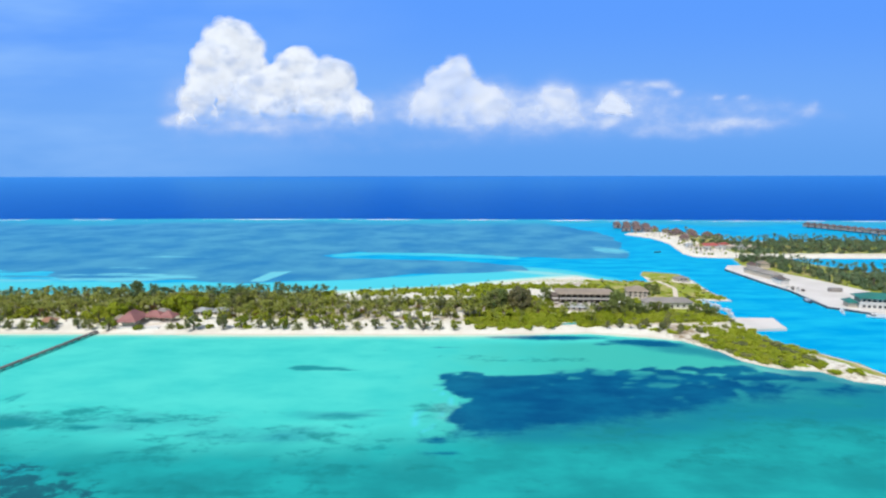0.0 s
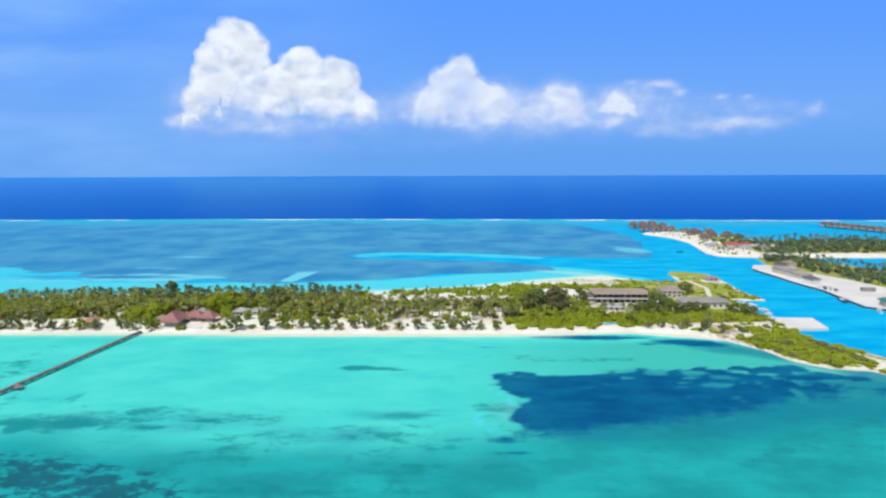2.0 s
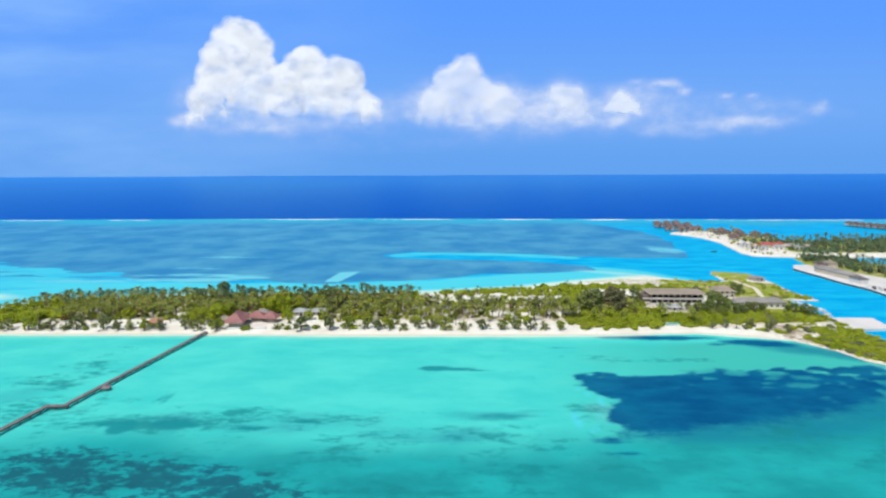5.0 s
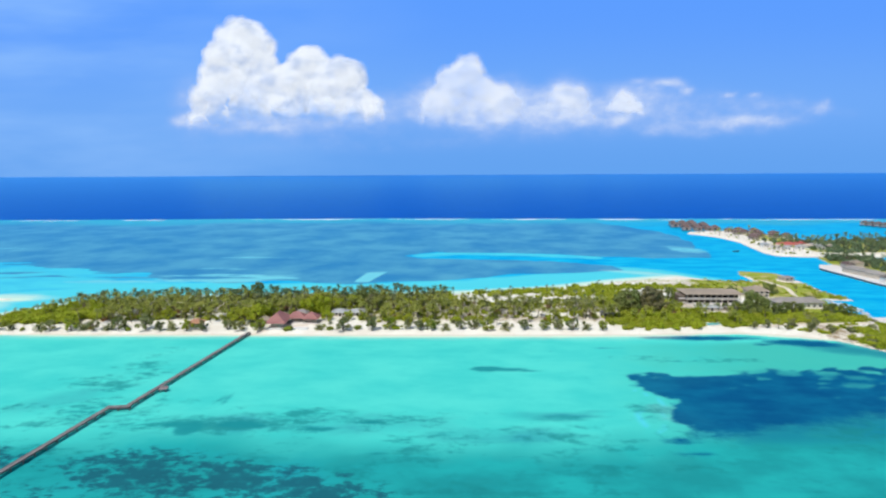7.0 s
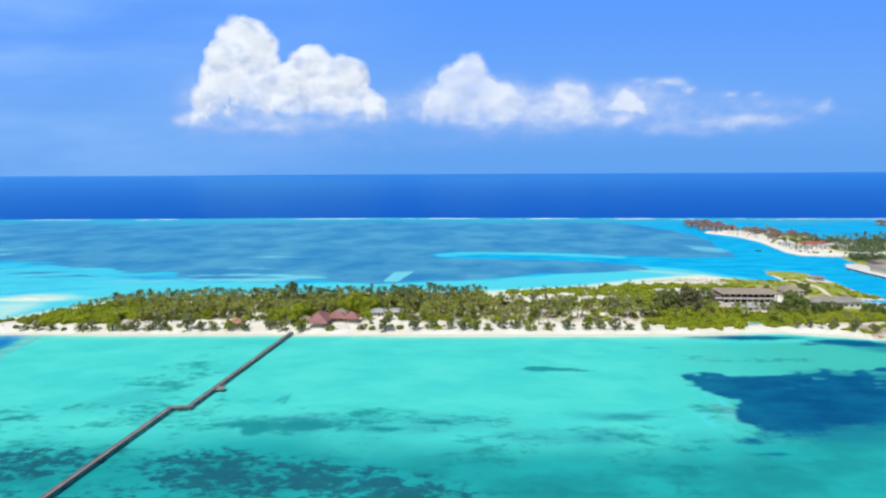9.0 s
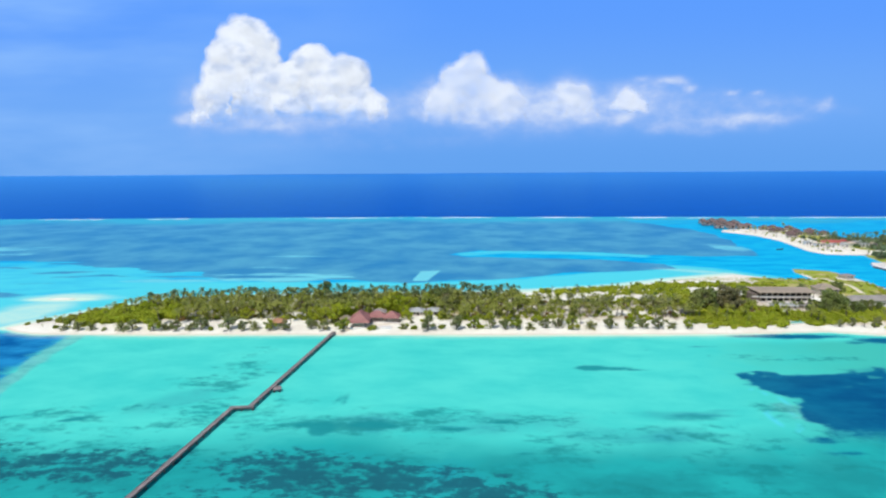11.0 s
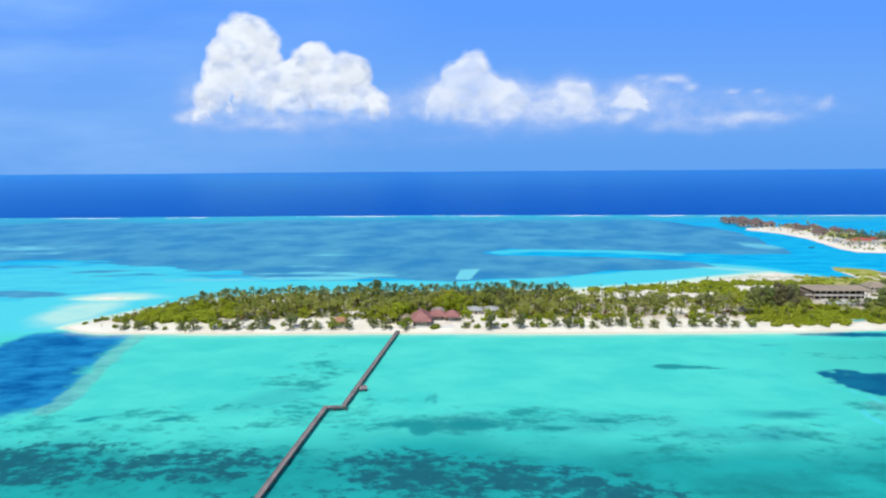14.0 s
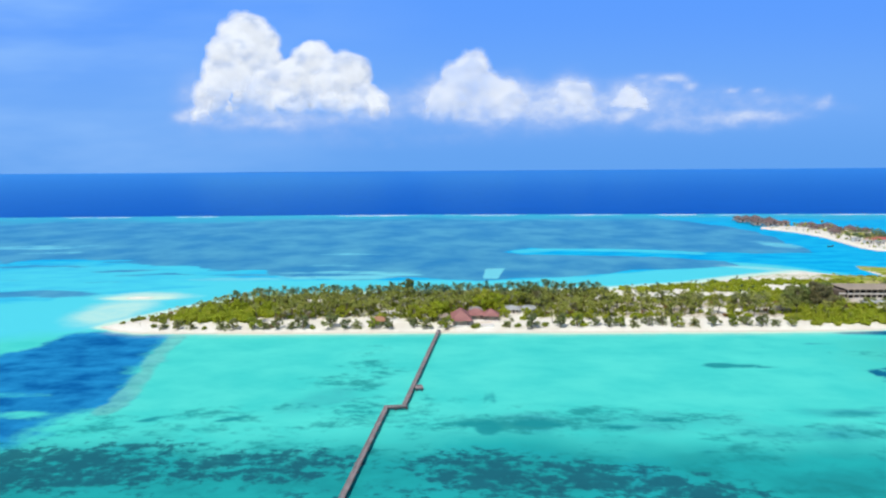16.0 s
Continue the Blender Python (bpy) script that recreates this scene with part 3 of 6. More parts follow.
    f["weed"] = np.maximum.reduce([
        ramp(-big + wob * 3 + 5.5 * fbm(X, Y, 5, 81), -3.0, 4.0) * (0.16 + 0.84 * ramp(Y - south, -6, 17)) - 0.8 * holes - 0.8 * east_holes,
        0.95 * spot(X + wob * 5, Y + wob * 2, 52, 262.3, 26, 3.8), 0.8 * spot(X, Y, 28, 263, 10, 2.4), 0.95 * spot(X + wob * 5, Y + wob * 2, 96, 253.5, 19, 5.0, -6), 0.5 * spot(X, Y, 76, 253, 8, 3),
                0.75 * spot(X, Y, -6.4, 180.6, 3, 2), 0.62 * spot(X, Y, -5.9, 168.8, 3.4, 2.2), 0.6 * spot(X, Y, -17, 211, 2, 1.2), 0.7 * spot(X + wob * 3, Y + wob * 2, -1, 161, 6, 2.4), 0.6 * spot(X + wob * 3, Y, 0, 153, 7, 1.6), 0.45 * spot(X, Y, -27, 244, 3, 1.4), 0.45 * spot(X, Y, 0, 247, 10, 1.2)])
    f["sill"] = np.maximum(f["sill"], 0.8 * (1 - ramp(along(X, Y, [(118, 255), (126, 243), (130, 228), (140, 218), (153, 212), (160, 206)]) + wob * 2, 2, 8)))
    f["haze_weed"] = np.maximum(f["haze_weed"], 0.9 * ramp(-signed(X, Y, [(2, 200), (60, 224), (160, 212), (260, 190), (260, 150), (120, 158), (60, 152), (14, 154)]), -4, 10) * ramp(Y - south, -34, 4))
    f["patch"] = np.maximum.reduce([k * spot(X + wob * 4, Y + wob * 2.4, cx, cy, rx, ry, turn) for cx, cy, rx, ry, turn, k in (
        (-273, 176, 5, 1.9, 18, 0.9), (-247, 175, 6, 2.0, 15, 0.9), (-160, 168.5, 4.8, 4.8, 0, 1.1), (-159, 190, 2.6, 7, 0, 0.62), (-168, 171, 9, 2.2, 6, 0.75), (-143, 171, 11, 2.6, -4, 0.95),
        (-116, 169, 7, 2.6, -12, 0.85), (-101, 172.5, 5, 1.6, 0, 0.8), (-94, 154, 6, 1.0, 0, 0.7), (-58, 221.2, 6.5, 3.2, 0, 1.2), (-48, 219.2, 13, 1.7, -9, 1.0), (-36, 217, 9, 1.0, -6, 0.8), (-137, 184, 20, 1.6, -2, 0.5), (-120, 181, 9, 1.4, 0, 0.5), (-188, 174, 12, 2.4, 8, 0.5),
        (-210, 180, 9, 3.0, 10, 0.5), (-216, 186, 8, 1.8, 0, 0.45), (-36, 176, 13, 3.6, 4, 0.62), (-20, 177, 9, 2.6, 0, 0.45), (-76, 165, 10, 2.0, 0, 0.5), (-62, 160, 8, 2.0, 0, 0.5), (-200, 226, 5, 12, -10, 0.35))])
    f["coral"] = np.maximum.reduce([
        0.85 * spot(X, Y, -292, 146, 50, 14, 3), 0.78 * spot(X, Y, -228, 147, 34, 9, 3), 0.84 * spot(X, Y, -158, 143, 28, 11, -8), 0.84 * spot(X, Y, -122, 136, 34, 10, -12),
        0.5 * spot(X, Y, -300, 132, 60, 10), 0.42 * spot(X, Y, -190, 132, 40, 6), 0.6 * spot(X + wob * 3, Y + wob * 3, -262, 160, 12, 3), 0.7 * spot(X, Y + wob * 3, -226, 144, 20, 5)])
    # pale sand under thin water along every shore
    ring = np.minimum(isle + wob * 1.5, np.minimum(east + 1.5, bank))
    north = ramp(Y, 270, 300)
    quiet = np.maximum(ramp(X, 96, 118) * np.where((Y < 262) & (X < 172), 0.7, 1.0), ramp(Y, 600, 610))
    f["pale"] = np.maximum((1 - 0.5 * quiet) * (1 - ramp(ring, 0.0, (4.0 + 14 * north) * (1 - 0.8 * quiet))), np.maximum(0.66 * spot(X + wob * 10, Y + wide * 8, -368, 312, 24, 38, 8), 0.72 * spot(X + wob * 10, Y + wob * 4, -366, 348, 34, 13)))
    f["pale"] = np.maximum.reduce([f["pale"], 0.5 * spot(X, Y, 78, 426, 40, 9, -25), 0.5 * (1 - ramp(isle + wob * 2, 1, 15)) * (Y < 272) * ramp(-X, -70, -30)])
    # the pale curl of sand at the meadow's western end
    curl = along(X, Y, [(-3, 199), (1.4, 194), (3.4, 187), (-0.5, 178), (-2.2, 170), (-6.6, 166), (-9.3, 171.5), (-8.3, 180), (-4.5, 182)])
    bare = 1 - ramp(curl + wob * 1.2, 0.5, 2.6)
    f["weed"] = f["weed"] - 0.9 * bare
    f["haze_weed"] = f["haze_weed"] * (1 - 0.8 * bare)
    f["shoal"] = np.maximum(f["shoal"], 0.62 * bare)
    verts = np.stack([X, Y, np.zeros_like(X)], -1).reshape(-1, 3)
    idx = np.arange(n * k).reshape(k, n)
    quads = np.stack([idx[:-1, :-1], idx[:-1, 1:], idx[1:, 1:], idx[1:, :-1]], -1).reshape(-1, 4)
    me = bpy.data.meshes.new("water")
    me.vertices.add(len(verts))
    me.vertices.foreach_set("co", verts.ravel())
    me.loops.add(quads.size)
    me.loops.foreach_set("vertex_index", quads.ravel())
    me.polygons.add(len(quads))
    me.polygons.foreach_set("loop_start", np.arange(0, quads.size, 4))
    me.update(calc_edges=True)
    for name, v in f.items():
        me.attributes.new(name, "FLOAT", "POINT").data.foreach_set("value", v.ravel().astype(np.float32))
    me.materials.append(MAT["sea"])
    return tagged(new("water", me), "clear turquoise lagoon and deep blue ocean with dark sea grass", "sea", kind="structure")


build_sea()


# ---- land: height fields that rise out of the water ----
def land(name, label, outline, x0, y0, x1, y1, step, top, fields, mound=0.0):
    xs, ys = np.arange(x0, x1 + 0.1, step), np.arange(y0, y1 + 0.1, step)
    X, Y = np.meshgrid(xs, ys)
    d = outline(X, Y) + fbm(X, Y, 9, 21) * 0.9
    Z = np.where(d < 0, top * (1 - np.exp(d / 7.0)), -0.10 * d) + np.where(d < -3, fbm(X, Y, 12, 31) * 0.22, 0)
    Z = np.maximum(Z, -1.2)
    f = fields(X, Y, d)
    f["wet"] = 1 - ramp(-d, 0.3, 2.6)
    n, k = len(xs), len(ys)
    idx = np.arange(n * k).reshape(k, n)
    quads = np.stack([idx[:-1, :-1], idx[:-1, 1:], idx[1:, 1:], idx[1:, :-1]], -1).reshape(-1, 4)
    keep = (d.ravel()[quads] < 6).any(1)
    quads = quads[keep]
    used = np.unique(quads)
    back = np.zeros(n * k, int)
    back[used] = np.arange(len(used))
    me = mesh_from(name, np.stack([X, Y, Z], -1).reshape(-1, 3)[used], back[quads], MAT["ground"], True)
    for key, v in f.items():
        me.attributes.new(key, "FLOAT", "POINT").data.foreach_set("value", np.broadcast_to(v, X.shape).ravel()[used].astype(np.float32))
    return tagged(new(name, me), label, "ground", kind="structure")


PATHS = [[(155, 392), (156, 365), (146, 338), (150, 312)], [(152, 284), (135, 281.5), (110, 280), (88, 277)], [(156, 268), (170, 238), (182, 208)],
         [(-174, 268), (-168, 276), (-150, 281)]]
CLEARINGS = [(57, 347, 20, 15), (74, 304, 9, 4), (-134, 292, 12, 5), (-46, 333, 32, 6), (8, 338, 22, 5), (-64, 345, 10, 7), (-20, 346, 8, 5), (-16, 301, 14, 4), (-150, 284, 16, 6), (-138, 300, 14, 5), (62, 345, 26, 12), (110, 330, 22, 14), (76, 301, 10, 3), (-205, 300, 8, 3),
             (-240, 279, 20, 5), (-290, 277, 14, 4), (108, 400, 22, 5), (172, 390, 7, 7), (12, 300, 9, 4), (-214, 283, 30, 6), (-250, 327, 11, 4), (-40, 340, 22, 4), (-5, 334, 14, 4)]


def isle_fields(X, Y, d):
    path = np.maximum.reduce([1 - ramp(along(X, Y, p), 0.7, 2.2) for p in PATHS])
    clear = np.maximum.reduce([spot(X, Y, *c) for c in CLEARINGS])
    inner = ramp(-d, 11, 25)
    east = ramp(X, 84, 110)
    grass = np.maximum.reduce([inner * (0.5 - 0.16 * ramp(X, -85, -60)) * (1 - east), east * ramp(-d, 1.0, 3.5) * 0.8, 0.9 * spot(X, Y, 166, 420, 18, 18), 0.5 * spot(X, Y, 80, 393, 60, 13)])
    grass = np.where((X > 84) & (Y < 282) & (Y > 255), grass * 0.25, grass)
    strip = 1 - ramp(along(X, Y, [(160, 246), (168, 236), (174, 225), (176, 214), (182, 207)]), 3.0, 6.0)
    grass = np.where((X > 154) & (Y < 240), np.maximum(0.95 * strip, 0.12), grass)
    grass = grass * (1 - 0.8 * clear)
    return {"path": path, "grass": grass, "litter": np.maximum(inner * 0.55 * (1 - clear), ramp(X, 98, 118) * ramp(-d, -0.6, 1.2) * np.where(Y < 280, 0.46 + 0.14 * (X < 127), 0.45))}


land("ground", "pale coral sand island with grass and dry litter", lambda X, Y: np.minimum(signed(X, Y, ISLAND), (np.hypot((X - SANDBANK[0]) / SANDBANK[2], (Y - SANDBANK[1]) / SANDBANK[3]) - 1) * 9 + 2.5),
     -420, 190, 200, 446, 1.6, 1.6, isle_fields)
land("ground_east", "pale sand islet with green cover", lambda X, Y: signed(X, Y, EAST_ISLE), 200, 486, 770, 720, 3.0, 1.8,
     lambda X, Y, d: {"path": 0 * X, "grass": ramp(-d, 10, 24) * ramp(X, 262, 285) * 0.75, "litter": ramp(-d, 3, 8) * 0.4})
land("ground_quay", "pale sand fill behind the quay", lambda X, Y: signed(X, Y, EAST_QUAY) + 3.0, 215, 275, 510, 510, 3.0, 1.3,
     lambda X, Y, d: {"path": 0 * X, "grass": ramp(X + 0.28 * (Y - 300), 282, 296) * 0.75, "litter": ramp(X, 262, 290) * 0.4})


# ---- sky ----
def far_x(px):
    return 2 + (px - 785) * 5.17


def far_z(py):
    return 83 + (296 - py) * 5.17


def backdrop():
    """The sky behind everything, with the soft banks of distant cloud as a field on it."""
    xs = np.concatenate([np.arange(-5600.0, -2900, 300), np.arange(-2900, 4200, 40), np.arange(4200, 5500, 300)])
    zs = np.concatenate([np.arange(-40.0, 1000, 20), [1100, 1400, 1800, 2600]])
    X, Z = np.meshgrid(xs, zs)
    clear = np.ones(X.shape)
    for cx, cy, rx, ry, amount in FAR_BANKS:
        warp = 26 * (fbm(X, Z, 170, 61) - 0.5)
        q = ((X - far_x(cx) + warp * 2) / (rx * 5.17)) ** 2 + ((Z - far_z(cy) + warp) / (ry * 5.17)) ** 2
        clear = clear * (1 - amount * np.exp(-1.25 * q ** 1.3))
    n = len(xs)
    vs = np.stack([X, 0 * X + 4962, Z], -1).reshape(-1, 3)
    fs = [(j * n + i, j * n + i + 1, (j + 1) * n + i + 1, (j + 1) * n + i) for j in range(len(zs) - 1) for i in range(n - 1)]
    me = mesh_from("backdrop", vs, fs, MAT["backdrop"])
    me.attributes.new("bank", "FLOAT", "POINT").data.foreach_set("value", (1 - clear).astype(np.float32).ravel())
    tagged(new("backdrop", me), "tropical blue sky with soft hazy banks of distant cloud", "sky", kind="structure")


# soft distant banks: middle, half width and half height, cover
FAR_BANKS = (
    (470, 228, 190, 20, 0.62), (318, 190, 40, 50, 0.5), (300, 218, 26, 13, 0.5), (650, 200, 55, 36, 0.5), (560, 262, 330, 22, 0.2),
    (800, 196, 105, 46, 0.55), (728, 185, 45, 38, 0.55), (860, 180, 50, 34, 0.55), (900, 212, 150, 40, 0.5),
    (965, 172, 44, 30, 0.6), (945, 205, 85, 30, 0.4), (995, 215, 26, 12, 0.5),
    (1074, 178, 46, 25, 0.5), (1058, 222, 18, 12, 0.6), (1142, 160, 34, 9, 0.75), (1172, 173, 14, 8, 0.6), (1086, 155, 16, 6, 0.4),
    (1120, 200, 150, 42, 0.42), (1060, 212, 330, 48, 0.2), (1270, 226, 90, 11, 0.62), (1190, 240, 130, 13, 0.36),
    (1243, 181, 11, 5, 0.6), (1280, 184, 12, 6, 0.5), (1330, 206, 90, 26, 0.36),
    (1404, 202, 17, 15, 0.42), (1408, 196, 8, 8, 0.3), (1440, 214, 40, 12, 0.12))
backdrop()

ball = bmesh.new()
bmesh.ops.create_icosphere(ball, subdivisions=2, radius=1.0)
BALL_V = np.array([v.co for v in ball.verts])
BALL_F = np.array([[v.index for v in fc.verts] for fc in ball.faces])
ball.free()
billow = bpy.data.textures.new("billow", "CLOUDS")
billow.noise_scale, billow.noise_depth = 120, 4
puff = bpy.data.textures.new("puff", "CLOUDS")
puff.noise_scale, puff.noise_depth = 38, 3


def cloud(label, outline, base, seed, kind, dense, thick=150, voxel=11, count=60, fade=0.4, left=0.0, depth=4600):
    """Heaped cloud: large puffs under a skyline of (x, top) pairs, smaller puffs budding from them, fused; a thin veil round the core."""
    rs = np.random.RandomState(seed)
    xs, tops = [o[0] for o in outline], [o[1] - 100 for o in outline]
    puffs = []
    for k in range(count):
        x = rs.uniform(xs[0], xs[-1])
        room = np.interp(x, xs, tops) - base
        if room < 24:
            continue
        r = min(rs.uniform(0.16, 0.34) * room + 6, 125)
        low = min(np.interp(x + q * r, xs, tops) + 0.35 * abs(q) * r for q in (-1, -0.5, 0, 0.5, 1))
        z = max(low - r - (room - 2 * r) * max(0, rs.uniform(-0.5, 1.0)), base + 0.25 * r)
        y = depth + rs.uniform(-0.5, 0.5) * thick
        puffs.append((x, y, z, r))
        for _ in range(3):
            d = np.array((rs.normal(), rs.normal() - 0.8, rs.normal() + 0.5))
            d /= np.linalg.norm(d)
            q = r * rs.uniform(0.32, 0.68)
            c = np.array((x, y, z)) + d * r * 0.8
            if c[2] + q < np.interp(c[0], xs, tops) + 10 and xs[0] < c[0] < xs[-1]:
                puffs.append((*c, q))
    for x in np.arange(xs[0] + 10, xs[-1] - 8, 19):
        room = np.interp(x, xs, tops) - base
        r = min(0.3 * room, rs.uniform(28, 60))
        low = min(np.interp(x + q * r, xs, tops) + 0.45 * abs(q) * r for q in (-1, -0.5, 0, 0.5, 1))
        if r > 8:
            puffs.append((x, depth + rs.uniform(-0.15, 0.15) * thick, low - r, r))
    for x in np.arange(xs[0] + 50, xs[-1] - 40, 40):
        room = np.interp(x, xs, tops) - base
        for z in np.arange(base + 42, base + 0.7 * room, 50):
            puffs.append((x + rs.uniform(-15, 15), depth + rs.uniform(-0.2, 0.2) * thick, z, rs.uniform(34, 56)))
    flat = len(puffs)
    for x in np.arange(xs[0] + 40, xs[-1] - 40, 36):
        puffs.append((x, depth, base + 40, min(75, 0.45 * (np.interp(x, xs, tops) - base) + 10)))
    vs = np.concatenate([BALL_V * (r, r * 0.85, r * (0.9 if i < flat else 0.45)) + (x, y, z) for i, (x, y, z, r) in enumerate(puffs)])
    fs = np.concatenate([BALL_F + i * len(BALL_V) for i in range(len(puffs))])
    ob = new("core", mesh_from("core", vs, fs, MAT["cloud_" + kind]))
    rm = ob.modifiers.new("fuse", "REMESH")
    rm.mode, rm.voxel_size, rm.use_smooth_shade = "VOXEL", voxel, True
    sm = ob.modifiers.new("soften", "SMOOTH")
    sm.factor, sm.iterations = 0.5, 12
    for tex, s in ((billow, 34), (puff, 15)):
        dm = ob.modifiers.new("roughen", "DISPLACE")
        dm.texture, dm.strength, dm.texture_coords, dm.mid_level = tex, s, "GLOBAL", 0.5
    dg = bpy.context.evaluated_depsgraph_get()
    done = bpy.data.meshes.new_from_object(ob.evaluated_get(dg), preserve_all_data_layers=True, depsgraph=dg)
    ob.modifiers.clear()
    ob.data = done
    co = np.zeros(len(done.vertices) * 3, np.float32)
    done.vertices.foreach_get("co", co)
    x, z = co[0::3], co[2::3]
    rise = (z - base) / np.maximum(np.interp(x, xs, tops) - base, 0.4 * (max(tops) - base))
    ends = ramp(np.minimum(x - xs[0], xs[-1] - x) - 70 * (1 - ramp(rise, 0, 0.5)), -20, 150)
    v = (dense - 0.8 + 0.8 * ends - (0.75 * (1 - ramp(x - xs[0], 0, left)) if left else 0) + 1.3 * ramp(rise, -0.05, fade) - 1.2 * (1 - ramp(z - base + 60 * (fbm(x, z, 120, seed) - 0.5), 0, 0.3 * (max(tops) - base)))).astype(np.float32)
    done.attributes.new("thickness", "FLOAT", "POINT").data.foreach_set("value", v)
    ny = np.array([n.vector[1] for n in done.vertex_normals])
    bm = bmesh.new()
    bm.from_mesh(done)
    bm.verts.ensure_lookup_table()
    bmesh.ops.delete(bm, geom=[bm.verts[i] for i in np.nonzero((v < -0.6) | (ny > 0.2))[0]], context="VERTS")
    bm.to_mesh(done)
    bm.free()
    done.shade_smooth()
    co = np.zeros(len(done.vertices) * 3, np.float32)
    done.vertices.foreach_get("co", co)
    nr = np.array([n.vector[:] for n in done.vertex_normals]).reshape(-1, 3)
    thin = np.zeros(len(done.vertices), np.float32)
    done.attributes["thickness"].data.foreach_get("value", thin)
    holder = thing("cloud", label, "cloud", "clouds over the ocean")
    ob.parent = holder
    done.vertices.foreach_set("co", (co.reshape(-1, 3) - nr * 13).astype(np.float32).ravel())
    for ring, grow in ((1, 2), (2, 15), (3, 32)):
        me = done.copy()
        out = co.reshape(-1, 3) + nr * (grow * (0.75 + 0.5 * value_noise(co[0::3] / 60, co[2::3] / 60, seed + 40)))[:, None]
        me.vertices.foreach_set("co", out.astype(np.float32).ravel())
        bm = bmesh.new()
        bm.from_mesh(me)
        bm.verts.ensure_lookup_table()
        bmesh.ops.delete(bm, geom=[bm.verts[i] for i in np.nonzero((nr[:, 1] > 0.05) | (thin < 0.22 * ring))[0]], context="VERTS")
        bm.to_mesh(me)
        bm.free()
        me.materials.clear()
        me.materials.append(MAT["veil_%s_%d" % (kind, ring)])
        me.shade_smooth()
        shared("veil", me, holder, None, "thin translucent rim of the cloud")
    return holder


def sky_x(px):
    return 2 + (px - 784 - 1) * 4.79


def sky_z(py):
    return 83 + (296 - py) * 4.79


def skyline(*pairs):
    return [(sky_x(a), sky_z(b)) for a, b in pairs]


cloud("tall white heaped cumulus cloud with a hazy base", skyline(
    (290, 236), (302, 206), (318, 178), (334, 148), (352, 126), (362, 82), (372, 66), (386, 51), (400, 37), (436, 29), (453, 40), (464, 56), (467, 86), (476, 90), (480, 108), (488, 110), (496, 92), (506, 81),
    (522, 72), (546, 73), (554, 87), (574, 98), (600, 96), (616, 99), (626, 112), (626, 142), (634, 156), (664, 160), (664, 190), (660, 216)), sky_z(268), 3, "solid", 0.3, 260, 10, 150, 0.85, 240)
cloud("white heaped cloud fading into blue haze", skyline((704, 188), (716, 162), (734, 143), (754, 121), (770, 104), (794, 88), (820, 88), (829, 112), (841, 131), (879, 145), (890, 162), (894, 190)), sky_z(266), 5, "soft", 0.3, 160, 9, 70, 0.85, 130)
cloud("small white cloud with a ragged hazy base", skyline((926, 190), (935, 152), (948, 138), (975, 142), (1001, 139), (1010, 157), (1016, 192)), sky_z(244), 8, "soft", 0.2, 110, 9, 40, 0.8, 60)
cloud("small bright puff of cloud above the ocean", skyline((1036, 182), (1047, 158), (1062, 147), (1078, 150), (1096, 168), (1106, 186)), sky_z(224), 9, "soft", 0.4, 90, 9, 30, 0.4)


# ---- plants ----
def frond(vs, fs, base, yaw, pitch, length, droop, rs):
    """One feathered palm leaf: a rib with pairs of leaflets that hang to either side."""
    steps = 4
    side = Vector((-math.sin(yaw), math.cos(yaw), 0))
    p, ang = Vector(base), pitch
    seg = length / steps
    for i in range(steps):
        t = i / steps
        q = p + Vector((math.cos(yaw) * math.cos(ang), math.sin(yaw) * math.cos(ang), math.sin(ang))) * seg
        w = length * 0.19 * math.sin(math.pi * (0.18 + 0.78 * t)) * rs.uniform(0.85, 1.1)
        ahead = (q - p) * 0.55
        for s in (-1, 1):
            n0 = len(vs)
            tip = p + ahead * 1.4 + side * (s * w) - Vector((0, 0, w * 0.45))
            vs.extend((p, q, tip + ahead * 0.35, tip - ahead * 0.35))
            fs.append((n0, n0 + 1, n0 + 2, n0 + 3))
        p, ang = q, ang - droop / steps


def palm_meshes(seed):
    rs = random.Random(seed)
    h = rs.uniform(5.6, 7.8)
    lean, way = rs.uniform(0.3, 1.6), rs.uniform(0, math.tau)
    pts = [(math.cos(way) * lean * t * t, math.sin(way) * lean * t * t, h * t - 0.3 * (t == 0)) for t in (0, 0.25, 0.5, 0.75, 1)]
    bm = bmesh.new()
    tube(bm, pts, (0.26, 0.18, 0.15, 0.13, 0.12), 6)
    trunk = bpy.data.meshes.new("trunk")
    bm.to_mesh(trunk)
    bm.free()
    trunk.materials.append(MAT["trunk"])
    vs, fs = [], []
    n = rs.randint(17, 22)
    for i in range(n):
        frond(vs, fs, pts[-1], i * 2.4 + rs.uniform(-0.2, 0.2), rs.uniform(-0.3, 1.5), rs.uniform(1.9, 2.9), rs.uniform(0.8, 1.4), rs)
    return trunk, mesh_from("crown", vs, fs, MAT["palm"])


